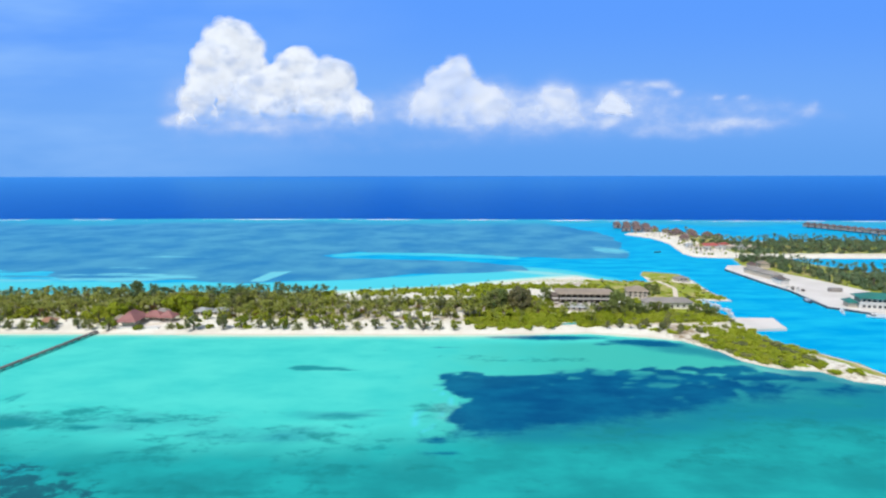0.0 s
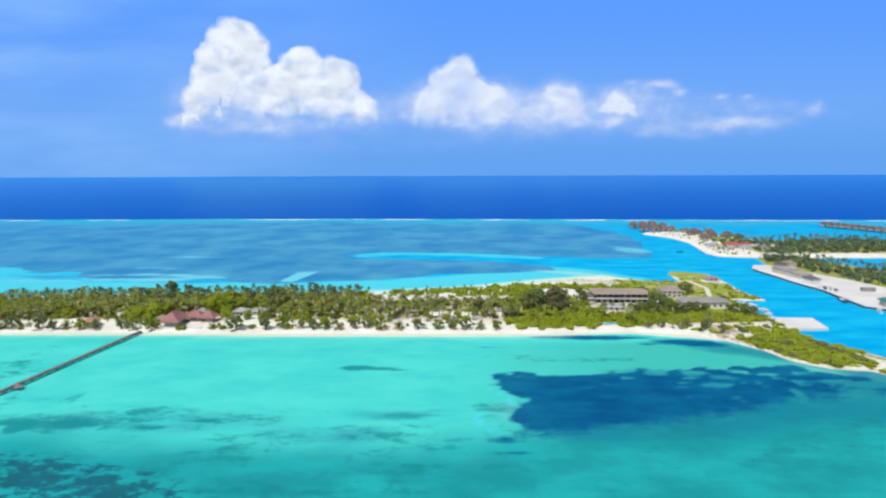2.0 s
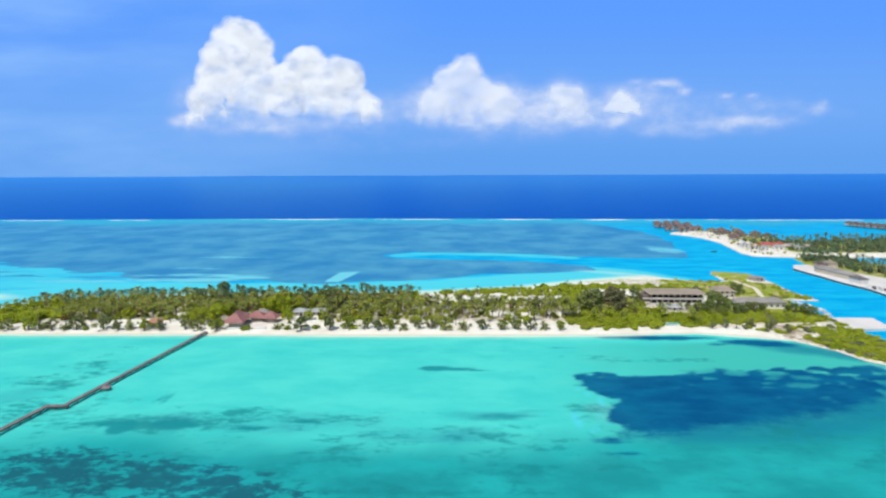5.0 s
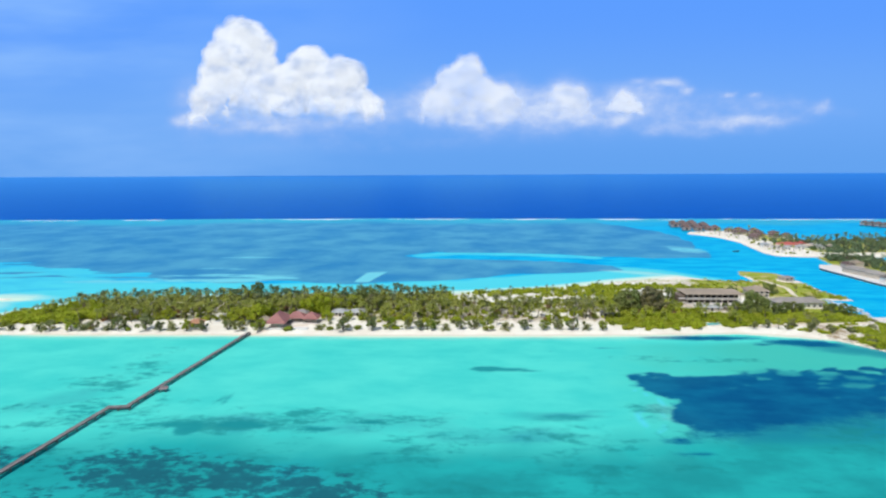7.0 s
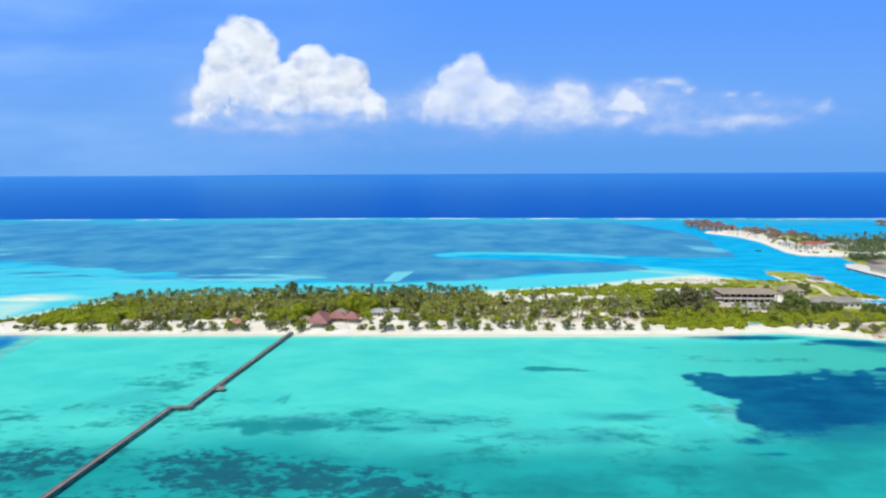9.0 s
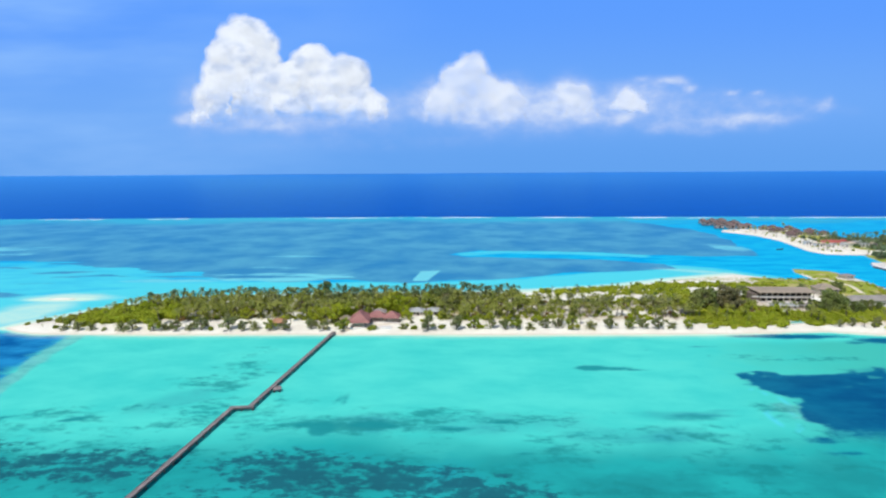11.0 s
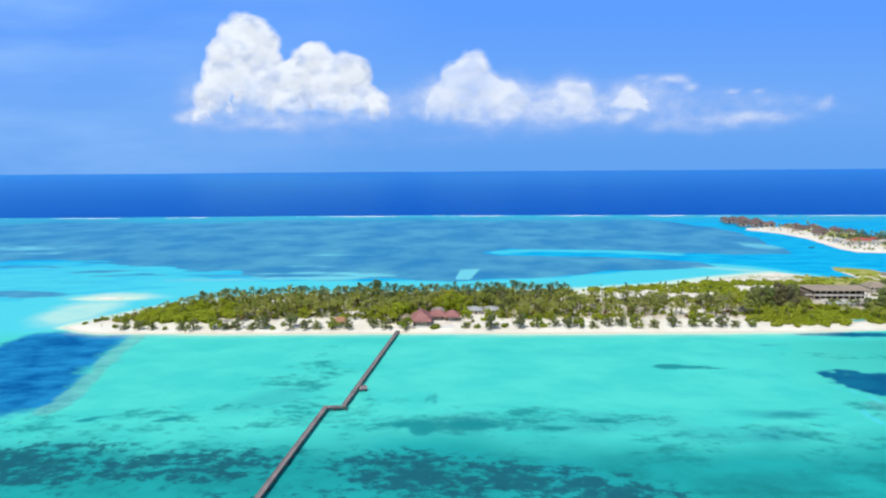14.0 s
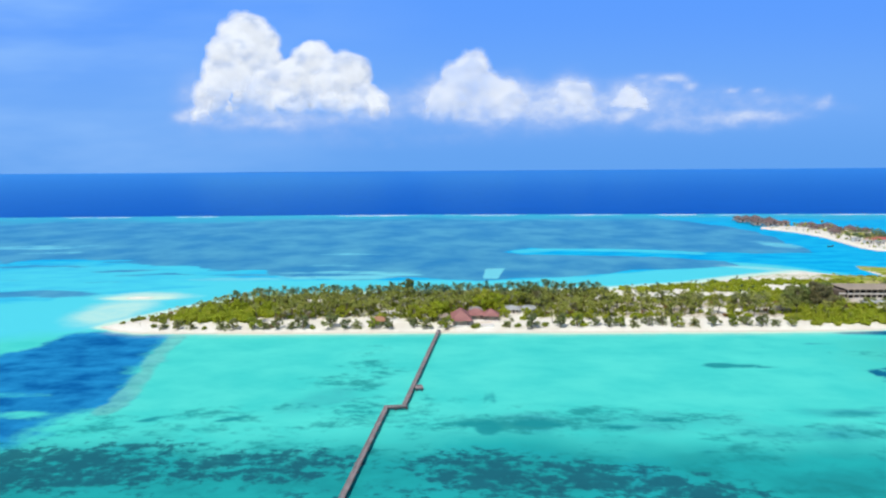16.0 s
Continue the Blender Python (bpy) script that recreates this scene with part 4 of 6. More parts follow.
def young_palm_meshes(seed, material):
    """A young coconut palm: a short stem, and long leaves from near the ground that make a cone."""
    rs = random.Random(seed)
    h = rs.uniform(1.0, 1.9)
    bm = bmesh.new()
    tube(bm, [(0, 0, -0.4), (0.05, 0, h * 0.5), (0.1, 0.05, h)], (0.28, 0.22, 0.16), 6)
    trunk = bpy.data.meshes.new("trunk")
    bm.to_mesh(trunk)
    bm.free()
    trunk.materials.append(MAT["trunk"])
    vs, fs = [], []
    for i in range(rs.randint(34, 40)):
        frond(vs, fs, (0.1, 0.05, h * rs.uniform(0.4, 1.0)), i * 2.4 + rs.uniform(-0.3, 0.3), rs.uniform(0.1, 1.5), rs.uniform(1.9, 3.1), rs.uniform(0.9, 1.6), rs)
    return trunk, mesh_from("crown", vs, fs, MAT[material])


def leaf_cloud(rs, lumps, count, size, flat=0.0):
    """Leaf clumps scattered through the shells of several lumps."""
    vs, fs = [], []
    weights = [l[3] ** 2 for l in lumps]
    for _ in range(count):
        cx, cy, cz, r = rs.choices(lumps, weights)[0][:4]
        d = Vector((rs.gauss(0, 1), rs.gauss(0, 1), rs.gauss(0.25, 1))).normalized()
        c = Vector((cx, cy, cz)) + Vector((d.x, d.y, d.z * 0.85)) * r * rs.uniform(0.72, 1.08)
        if c.z < 0.05:
            c.z = rs.uniform(0.05, 0.3)
        n = (d + Vector((rs.gauss(0, 0.6), rs.gauss(0, 0.6), rs.gauss(0.3, 0.6) + flat))).normalized()
        u = n.orthogonal().normalized()
        u = Matrix.Rotation(rs.uniform(0, math.tau), 3, n) @ u
        v = n.cross(u)
        s = size * rs.uniform(0.6, 1.3)
        n0 = len(vs)
        vs.extend((c - u * s, c - v * s * 0.55 + n * s * 0.12, c + u * s * 1.1 - n * s * 0.25, c + v * s * 0.55 + n * s * 0.12))
        fs.append((n0, n0 + 1, n0 + 2, n0 + 3))
    return vs, fs


def bush_mesh(seed, material, count=230, spread=1.0, leaf=0.34, flat=0.0):
    rs = random.Random(seed)
    lumps = [(rs.uniform(-0.8, 0.8) * spread, rs.uniform(-0.8, 0.8) * spread, rs.uniform(0.5, 1.1), rs.uniform(0.6, 1.0)) for _ in range(rs.randint(4, 7))]
    vs, fs = leaf_cloud(rs, lumps, count, leaf, flat)
    for cx, cy, cz, r in lumps:
        n0 = len(vs)
        vs.extend(Vector((cx, cy, cz)) + Vector(b) * r * 0.74 for b in SMALL_V)
        fs.extend(tuple(i + n0 for i in fc) for fc in SMALL_F)
    return mesh_from("foliage", vs, fs, MAT[material])


def tree_meshes(seed, material, height=11.0, width=4.0, count=620, lumps_n=14, leaf=0.5):
    """Trunk, limbs and a crown of many small clumps that taper upwards, with gaps between them."""
    rs = random.Random(seed)
    bm = bmesh.new()
    tube(bm, [(0, 0, -0.3), (0.1, 0, height * 0.25), (0.2, 0.1, height * 0.55), (0.1, 0.1, height * 0.9)], (0.34, 0.26, 0.18, 0.06))
    lumps = []
    for i in range(lumps_n):
        t = 0.2 + 0.75 * (i + rs.uniform(0, 1)) / lumps_n
        yaw = i * 2.4 + rs.uniform(-0.5, 0.5)
        out = width * max(0.25, 0.85 - ((t - 0.5) / 0.55) ** 2 * 0.6) * rs.uniform(0.3, 1.15)
        tip = (math.cos(yaw) * out, math.sin(yaw) * out, height * t)
        tube(bm, [(0.1, 0.05, height * t * 0.72), (tip[0] * 0.5, tip[1] * 0.5, height * t * 0.9), tip], (0.14, 0.09, 0.03), 5)
        lumps.append((*tip, width * rs.uniform(0.17, 0.36)))
    lumps.append((0, 0, height * 0.95, width * 0.2))
    trunk = bpy.data.meshes.new("trunk")
    bm.to_mesh(trunk)
    bm.free()
    trunk.materials.append(MAT["trunk"])
    vs, fs = leaf_cloud(rs, lumps, count, leaf)
    for cx, cy, cz, r in lumps:
        n0 = len(vs)
        vs.extend(Vector((cx, cy, cz)) + Vector(b) * r * 0.55 for b in SMALL_V)
        fs.extend(tuple(i + n0 for i in fc) for fc in SMALL_F)
    return trunk, mesh_from("crown", vs, fs, MAT[material])


ball = bmesh.new()
bmesh.ops.create_icosphere(ball, subdivisions=1, radius=1.0)
SMALL_V = [tuple(v.co) for v in ball.verts]
SMALL_F = [tuple(v.index for v in fc.verts) for fc in ball.faces]
ball.free()

PALMS = [palm_meshes(100 + i) for i in range(6)]
BUSHES = [bush_mesh(200 + i, "bush") for i in range(5)]
SCRUBS = [bush_mesh(220 + i, "scrub", 260, 1.4) for i in range(4)]
HEDGES = [bush_mesh(230 + i, "scrub", 120, 1.5, 0.44, 1.5) for i in range(4)]
THICKET = [bush_mesh(250 + i, "bush", 105, 1.0, 0.48, 0.5) for i in range(4)]
DRYS = [bush_mesh(240 + i, "dry_leaf", 160) for i in range(2)]
DARKS = [tree_meshes(260 + i, "dark_leaf", 11.5, 5.0, 1250, 20, 0.46) for i in range(5)]
BROWNS = [tree_meshes(270 + i, "brown_leaf", 11.5, 5.0, 1250, 20, 0.46) for i in range(3)]
YOUNG = [young_palm_meshes(300 + i, "shore_leaf") for i in range(5)]
SHORE_TREES = [tree_meshes(310 + i, "shore_leaf", 4.6, 2.7, 420, 11, 0.36) for i in range(3)]
SHORE_GREENS = [tree_meshes(320 + i, "bush", 4.4, 2.8, 420, 11, 0.36) for i in range(3)]
BROADS = [tree_meshes(280 + i, "scrub", 7.5, 4.2, 760, 14, 0.44) for i in range(3)]


def ground_z(d, top=1.6):
    """Height of the land d metres inside its shore."""
    return top * (1 - math.exp(-max(d, 0) / 7.0)) - 0.12


class Stuff:
    """Collects many plants that nobody could count into one mesh."""

    def __init__(self):
        self.v, self.f, self.n, self.tone = [], [], 0, []

    def add(self, me, m):
        key = me.name
        if key not in CACHE:
            co = np.zeros(len(me.vertices) * 3)
            me.vertices.foreach_get("co", co)
            CACHE[key] = (co.reshape(-1, 3), [tuple(p.vertices) for p in me.polygons])
        co, faces = CACHE[key]
        a = np.array(m)
        self.v.append(co @ a[:3, :3].T + a[:3, 3])
        n = self.n
        self.f.extend(tuple(i + n for i in fc) for fc in faces)
        self.n += len(co)
        self.tone.append(np.full(len(co), (len(self.tone) * 0.618034) % 1.0))

    def done(self, name, label, category, material, parent=None):
        ob = new(name, mesh_from(name, np.concatenate(self.v), self.f, material))
        ob.data.attributes.new("plant", "FLOAT", "POINT").data.foreach_set("value", np.concatenate(self.tone).astype(np.float32))
        if parent:
            ob.parent = parent
            ob["kind"] = "stuff"
            return ob
        return tagged(ob, label, category, kind="stuff")


CACHE = {}


def plant(name, label, category, group, meshes, names, m):
    ob = thing(name, label, category, group)
    for nm, me in zip(names, meshes):
        shared(nm, me, ob)
    ob.matrix_world = m
    return ob


def spread(rs, x0, y0, x1, y1, gap, keep):
    """Uneven grid of places where keep(x, y) is true."""
    out = []
    ny, nx = int((y1 - y0) / gap), int((x1 - x0) / gap)
    for j in range(ny):
        for i in range(nx):
            x = x0 + (i + rs.uniform(0.02, 0.98)) * gap
            y = y0 + (j + rs.uniform(0.02, 0.98)) * gap
            if keep(x, y):
                out.append((x, y))
    return out


LOOK_X, LOOK_Y = np.meshgrid(np.arange(-400, 211, 0.5), np.arange(190, 451, 0.5))
SHORE_MAP = -signed(LOOK_X, LOOK_Y, ISLAND)
OPEN_MAP = np.maximum.reduce([spot(LOOK_X, LOOK_Y, *c) for c in CLEARINGS])
PATH_MAP = np.minimum.reduce([along(LOOK_X, LOOK_Y, p) for p in PATHS])


def looked_up(table, x, y):
    return float(table[int(round((y - 190) * 2)), int(round((x + 400) * 2))])


def shore(x, y):
    return looked_up(SHORE_MAP, x, y)


def openness(x, y):
    return looked_up(OPEN_MAP, x, y)


def path_gap(x, y):
    return looked_up(PATH_MAP, x, y)


HOUSES = [(66, 281, 10, 6), (-173.5, 284, 6, 5), (-165, 280.5, 11, 16), (-157, 287.5, 10, 8), (-149, 286, 9, 8), (-157, 275, 22, 5), (-134, 298, 14, 9), (86, 325, 40, 22), (80, 308, 24, 7), (121, 341, 22, 14), (131, 314, 30, 11), (-208, 277, 9, 7)]


def free_of_houses(x, y, margin=1.5):
    return all(abs(x - hx) > w / 2 + margin or abs(y - hy) > d / 2 + margin for hx, hy, w, d in HOUSES)


rs = random.Random(11)
palm_spots = []
for x, y in spread(rs, -346, 268, 100, 352, 3.9, lambda x, y: True):
    d = shore(x, y)
    if d < 5 or not free_of_houses(x, y, 2.2) or path_gap(x, y) < 2.5:
        continue
    front = y < 288 + 2.5 * math.sin(x * 0.13) + 1.5 * math.sin(x * 0.41) and d < 24 and x < 24
    chance = 0.85 if x < 20 else 0.12
    if front:
        chance = 0.05 if x > -312 else 0.3
    if x > -75 and y > 318:
        chance *= 0.3
    if x > -75 and y <= 318:
        chance *= 0.8
    if x < -310:
        chance *= 0.8
    if math.hypot((x + 295) / 26, (y - 294) / 13) < 1:
        chance *= 0.15
    if openness(x, y) > 0.5 or math.hypot(x + 151, y - 300) < 9:
        chance *= 0.1
    if rs.random() < chance:
        palm_spots.append((x, y, d))
for k in range(54):
    x = -326 + k * 6.9 + rs.uniform(-2.6, 2.6)
    y = float(np.interp(x, (-326, -306, -260, -130, -60, 0, 46), (320, 332, 342, 347, 352, 363, 380))) - rs.uniform(0, 6)
    if openness(x, y) < 0.6:
        palm_spots.append((x, y, shore(x, y)))
palm_spots.sort(key=lambda s: s[1])
grove = [Stuff(), Stuff(), Stuff(), Stuff()]
for i, (x, y, d) in enumerate(palm_spots):
    k = rs.randrange(len(PALMS))
    s = rs.uniform(0.72, 1.12) * min(1.0, max(0.35, (x + 352) / 62)) * (0.72 if d < 14 and y < 285 else 1.0) * (0.86 if x > -75 else 1.0) * (0.62 if x > -75 and 318 < y < 338 else 0.88 if 325 < y < 338 else 0.62 if y >= 338 and x > -62 else 0.88 if y >= 338 else 1.0)
    wide = 1.35 if x > -75 and y < 320 else 1.12
    m = pose(x, y, ground_z(d), 0, 0, rs.uniform(0, 360)) @ Matrix.Diagonal((s * wide, s * wide, s, 1))
    if i < 190:
        plant("palm_tree", "green coconut palm on pale coral sand", "palm tree", "palms of the island grove", PALMS[k], ("trunk", "crown"), m)
    else:
        grove[0].add(PALMS[k][0], m)
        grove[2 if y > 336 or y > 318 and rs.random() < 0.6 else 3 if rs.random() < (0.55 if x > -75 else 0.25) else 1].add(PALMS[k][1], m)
holder = tagged(thing("palm_grove", "dense grove of green coconut palms behind the beach", "palm grove"), kind="stuff")
grove[0].done("trunk", "", "", MAT["trunk"], holder)
grove[1].done("crown", "", "", MAT["palm"], holder)
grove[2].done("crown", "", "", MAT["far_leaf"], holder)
grove[3].done("crown", "", "", MAT["shore_leaf"], holder)

bush_spots = []
for x, y in spread(rs, -352, 266, 104, 372, 3.5, lambda x, y: True):
    d = shore(x, y)
    if d < (3.0 if y > 330 else 2.5 if x < -300 and y > 284 else 5.5) or not free_of_houses(x, y) or path_gap(x, y) < 2.0 or openness(x, y) > 0.55:
        continue
    edge = 288 + 2.5 * math.sin(x * 0.13) + 1.5 * math.sin(x * 0.41)
    chance = 0.6
    if y < edge and d < 24:
        chance = 0.07 if x > -312 else 0.3
    elif -75 < x < 14 and y < 318:
        chance = 0.38
    elif y < edge + 7 and x < 14:
        chance = 0.9
    if x > 18:
        chance = (0.95 if y < 300 else 0.7) if d > 7 else 0.3
    if x > 55 and y < 279:
        chance = 0.06
    if y > 335:
        chance = 0.85
    if x > -75 and 318 < y <= 345:
        chance = 0.9
    if rs.random() < chance:
        bush_spots.append((x, y, d))
for k in range(90):
    x, y = rs.gauss(-295, 12), rs.gauss(293, 5)
    if shore(x, y) > 8:
        bush_spots.append((x, y, shore(x, y)))
# the open row of low trees on the sand in front of the grove: where each stands, its kind and size
FRONT_ROW = ((-320, "y", 0.7), (-312, "t", 0.8), (-305, "y", 0.8), (-298, "s", 0.5), (-289, "y", 1.0), (-283, "t", 0.9), (-272, "g", 1.1), (-266, "y", 0.8), (-260, "t", 0.95), (-253, "y", 0.9), (-247, "t", 1.1), (-242, "s", 0.5),
             (-233, "y", 1.25), (-225, "t", 0.85), (-219, "y", 0.95), (-211, "g", 0.95), (-203, "y", 0.9), (-190, "t", 0.9), (-183, "y", 0.9), (-173, "g", 1.0), (-157, "s", 0.8), (-142, "y", 0.8), (-136, "s", 0.6), (-129, "t", 1.2),
             (-121, "s", 0.7), (-114, "t", 1.1), (-105, "g", 1.15), (-96, "y", 0.75), (-89, "t", 0.95), (-83, "g", 1.0), (-76, "y", 0.95), (-68, "y", 0.85), (-61, "t", 0.85), (-54, "g", 1.15), (-45, "y", 0.95), (-35, "t", 1.0),
             (-25, "g", 0.95), (-18, "y", 0.8), (-10, "t", 1.0), (-3, "y", 0.85), (5, "g", 0.8))
for x, kind, s in FRONT_ROW:
    y = 273.0 + rs.uniform(-0.8, 1.2)
    s *= 1.28
    while shore(x, y) < 4.8:
        y += 0.5
    turn = pose(x, y, ground_z(shore(x, y)), 0, 0, rs.uniform(0, 360)) @ Matrix.Diagonal((s * rs.uniform(0.95, 1.15), s, s * rs.uniform(0.9, 1.1), 1))
    if kind == "y" and rs.random() < 0.4:
        kind = "t"
    if kind == "y":
        plant("palm_tree", "young olive-green coconut palm on the open beach", "palm tree", "low trees along the beach", rs.choice(YOUNG), ("trunk", "crown"), turn)
    elif kind == "s":
        plant("bush", "small low shrub on bright beach sand", "shrub", "shrubs along the beach", (rs.choice(BUSHES),), ("foliage",), turn @ Matrix.Diagonal((1.6, 1.6, 1.6, 1)))
    else:
        plant("broadleaf_tree", "low rounded olive beach tree on sand" if kind == "t" else "low rounded yellow-green beach tree on sand", "tree", "low trees along the beach", rs.choice(SHORE_TREES if kind == "t" else SHORE_GREENS), ("trunk", "crown"), turn)
for x, y, s in ((84, 274.5, 0.8), (91, 275, 1.0), (100, 272, 0.7), (104, 276, 1.0), (111, 271, 0.9), (114, 274, 1.1), (118, 266, 0.8), (120, 271, 0.7), (108, 268, 0.5)):
    plant("broadleaf_tree", "small olive beach tree on brown litter", "tree", "low trees along the beach", rs.choice(SHORE_TREES), ("trunk", "crown"), pose(x, y, ground_z(shore(x, y)), 0, 0, rs.uniform(0, 360)) @ Matrix.Diagonal((s * 0.9, s * 0.9, s, 1)))
for k in range(34):
    x, y = rs.uniform(-300, 8), rs.uniform(277, 285)
    if free_of_houses(x, y, 1.5) and path_gap(x, y) > 2.5:
        s = rs.uniform(0.45, 0.85)
        plant("palm_tree", "young olive-green coconut palm on the open beach", "palm tree", "low trees along the beach", rs.choice(YOUNG), ("trunk", "crown"), pose(x, y, ground_z(shore(x, y)), 0, 0, rs.uniform(0, 360)) @ Matrix.Diagonal((s, s, s, 1)))
bush_spots.sort(key=lambda s: s[1])
rest = {"bush": Stuff(), "scrub": Stuff(), "dry_leaf": Stuff()}
for i, (x, y, d) in enumerate(bush_spots):
    yellow = (x > 18 and y < 300) or math.hypot((x + 295) / 26, (y - 294) / 14) < 1 or (x > -80 and y > 325) or rs.random() < 0.22
    dry = (not yellow) and rs.random() < 0.10
    kind = "scrub" if yellow else "dry_leaf" if dry else "bush"
    me = rs.choice(SCRUBS if yellow else DRYS if dry else BUSHES)
    s = rs.uniform(0.8, 1.5) * (1.2 if x > 18 else 1.7 if math.hypot((x + 295) / 26, (y - 294) / 14) < 1 else 1.0)
    m = pose(x, y, ground_z(d), 0, 0, rs.uniform(0, 360)) @ Matrix.Diagonal((s, s, s * rs.uniform(0.8, 1.3), 1))
    if i < 150:
        plant("bush", {"scrub": "bright yellow-green beach shrub on sand", "dry_leaf": "dry reddish-brown shrub on sand", "bush": "rounded green shrub beside the beach"}[kind], "shrub", "shrubs along the beach", (me,), ("foliage",), m)
    else:
        rest[kind].add(rs.choice({"scrub": HEDGES, "bush": THICKET, "dry_leaf": DRYS}[kind]), m)
rest["bush"].done("undergrowth", "dense green undergrowth between the palms", "undergrowth", MAT["bush"])
rest["scrub"].done("undergrowth", "bright yellow-green scrub on sandy ground", "undergrowth", MAT["scrub"])
rest["dry_leaf"].done("undergrowth", "dry brown shrubs among the palms", "undergrowth", MAT["dry_leaf"])

# tall dark trees, singly and in the clump beside the long building
for x, y, s in ((-196, 340, 0.92), (-121, 315, 1.05), (-117, 313, 0.95), (-126, 317, 0.95), (25, 308, 0.95), (29, 306, 1.05), (33, 308, 1.1), (30, 313, 1.0),
                (62, 330, 0.8), (86, 301, 0.45), (90, 300, 0.6), (94, 300, 0.75), (97, 303, 1.1), (100, 302, 1.0), (104, 300, 0.8), (108, 298, 0.62), (112, 298, 0.5), (118, 304, 0.55), (121, 303, 0.6), (125, 302, 0.5), (101, 332, 0.8),
                (139, 302, 0.45), (142, 300, 0.55), (146, 298, 0.6), (150, 297, 0.5), (131, 345, 0.7), (137, 349, 0.6), (92, 308, 0.5), (70, 308, 0.45), (75, 309, 0.4), (81, 308, 0.42), (86, 309, 0.38)):
    plant("broadleaf_tree", "tall dark green feathery tree", "tree", "dark trees", rs.choice(DARKS), ("trunk", "crown"), pose(x, y, 1.3, 0, 0, rs.uniform(0, 360)) @ Matrix.Diagonal((s, s, s, 1)))
for x, y, s in ((39, 308, 1.0), (43, 306, 1.12), (47, 308, 1.05), (43, 312, 1.15), (-119, 310, 0.85)):
    plant("broadleaf_tree", "tall brownish feathery tree beside the long building", "tree", "dark trees", rs.choice(BROWNS), ("trunk", "crown"), pose(x, y, 1.3, 0, 0, rs.uniform(0, 360)) @ Matrix.Diagonal((s, s, s, 1)))
for x, y, s in ((-178, 285, 1.3), (-184, 282, 1.2), (-173, 291, 1.2), (-190, 287, 1.1), (-141, 290, 0.75), (-129, 289, 0.7), (-154, 299, 1.25), (-147, 301, 1.4), (-151, 305, 1.5), (-143, 296, 0.9), (-140, 306, 1.1), (-130, 313, 1.1), (-150, 318, 1.2), (-158, 308, 1.0), (-142, 322, 1.0), (-150, 303, 0.8), (-230, 292, 0.9), (-290, 300, 1.1), (-280, 306, 1.1), (-272, 299, 1.0), (-298, 292, 0.9),
                (-96, 284, 0.7), (-20, 285, 0.6), (58, 296, 0.6), (66, 299, 0.7), (70, 336, 0.6)):
    plant("broadleaf_tree", "rounded bright green broadleaf tree", "tree", "broadleaf trees", rs.choice(BROADS), ("trunk", "crown"), pose(x, y, 1.3, 0, 0, rs.uniform(0, 360)) @ Matrix.Diagonal((s, s, s, 1)))

# clipped-looking hedge belt behind the eastern beach
def hedge_front(x):
    return float(np.interp(x, (12, 24, 40, 84, 100, 123, 150), (283, 277.5, 277, 278.5, 283, 284.5, 287.5)))


hedge, hedge_dark = Stuff(), Stuff()
for x, y in spread(rs, 12, 277, 154, 299, 1.75, lambda x, y: y > hedge_front(x) and y < 297 - 4 * math.sin(x * 0.21)):
    if shore(x, y) > 2.5 and free_of_houses(x, y, 0.5):
        s = rs.uniform(0.45, 1.05)
        (hedge_dark if rs.random() < 0.18 else hedge).add(rs.choice(HEDGES), pose(x, y, ground_z(shore(x, y)), 0, 0, rs.uniform(0, 360)) @ Matrix.Diagonal((s * 1.45, s * 1.45, s * 0.85, 1)))
hedge.done("hedge", "continuous bright yellow-green hedge behind the beach", "hedge", MAT["scrub"])
hedge_dark.done("hedge", "darker green shrubs standing in the bright hedge", "hedge", MAT["bush"])

# scrub over the spit and the eastern lawns
spit, spit_dark = Stuff(), Stuff()
for x, y in spread(rs, 100, 203, 186, 434, 2.4, lambda x, y: True):
    d = shore(x, y)
    if y < 264:
        ok = (d > 3.0 + 2.0 * math.sin(x * 0.4 + y * 0.3) and y > 217 and (x > 130 or rs.random() < 0.45) and 121 < x < 156 + 0.45 * (y - 217)) or math.hypot((x - 163) / 5, (y - 215) / 2) < 1
    elif y < 279 and x > 122:
        ok = d > 3.0 and x < 158 and rs.random() < (0.12 if y > 270 else 0.3 if x < 134 else 0.6)
    elif y < 300:
        ok = d > 3.5 and x < 155 and (y > hedge_front(x) or rs.random() < 0.1)
    else:
        ok = d > 1.5 and (rs.random() < 0.16 or (d < 5 and rs.random() < 0.35)) and not (400 < y)
    if ok and path_gap(x, y) > 2.2 and free_of_houses(x, y, 0.5) and rs.random() < 0.88:
        s = rs.uniform(0.7, 1.3) * (0.6 if y > 340 else 1.0)
        m = pose(x, y, ground_z(d), 0, 0, rs.uniform(0, 360)) @ Matrix.Diagonal((s * 1.4, s * 1.4, s * (rs.uniform(0.5, 1.0) if y < 264 else 1.0), 1))
        if rs.random() < 0.2:
            spit_dark.add(rs.choice(THICKET), m)
        else:
            spit.add(rs.choice(HEDGES), m)
spit.done("scrub", "thick yellow-green scrub covering the sandy spit", "scrub", MAT["scrub"])
spit_dark.done("scrub", "darker green shrubs among the scrub of the spit", "scrub", MAT["shore_leaf"])


# ---- the jetty ----
def beam_mesh(name, x0, y0, z0, x1, y1, z1, material, bevel=0.0):
    bm = box(bmesh.new(), x0, y0, z0, x1, y1, z1, bevel)
    me = bpy.data.meshes.new(name)
    bm.to_mesh(me)
    bm.free()
    me.materials.append(MAT[material])
    return me


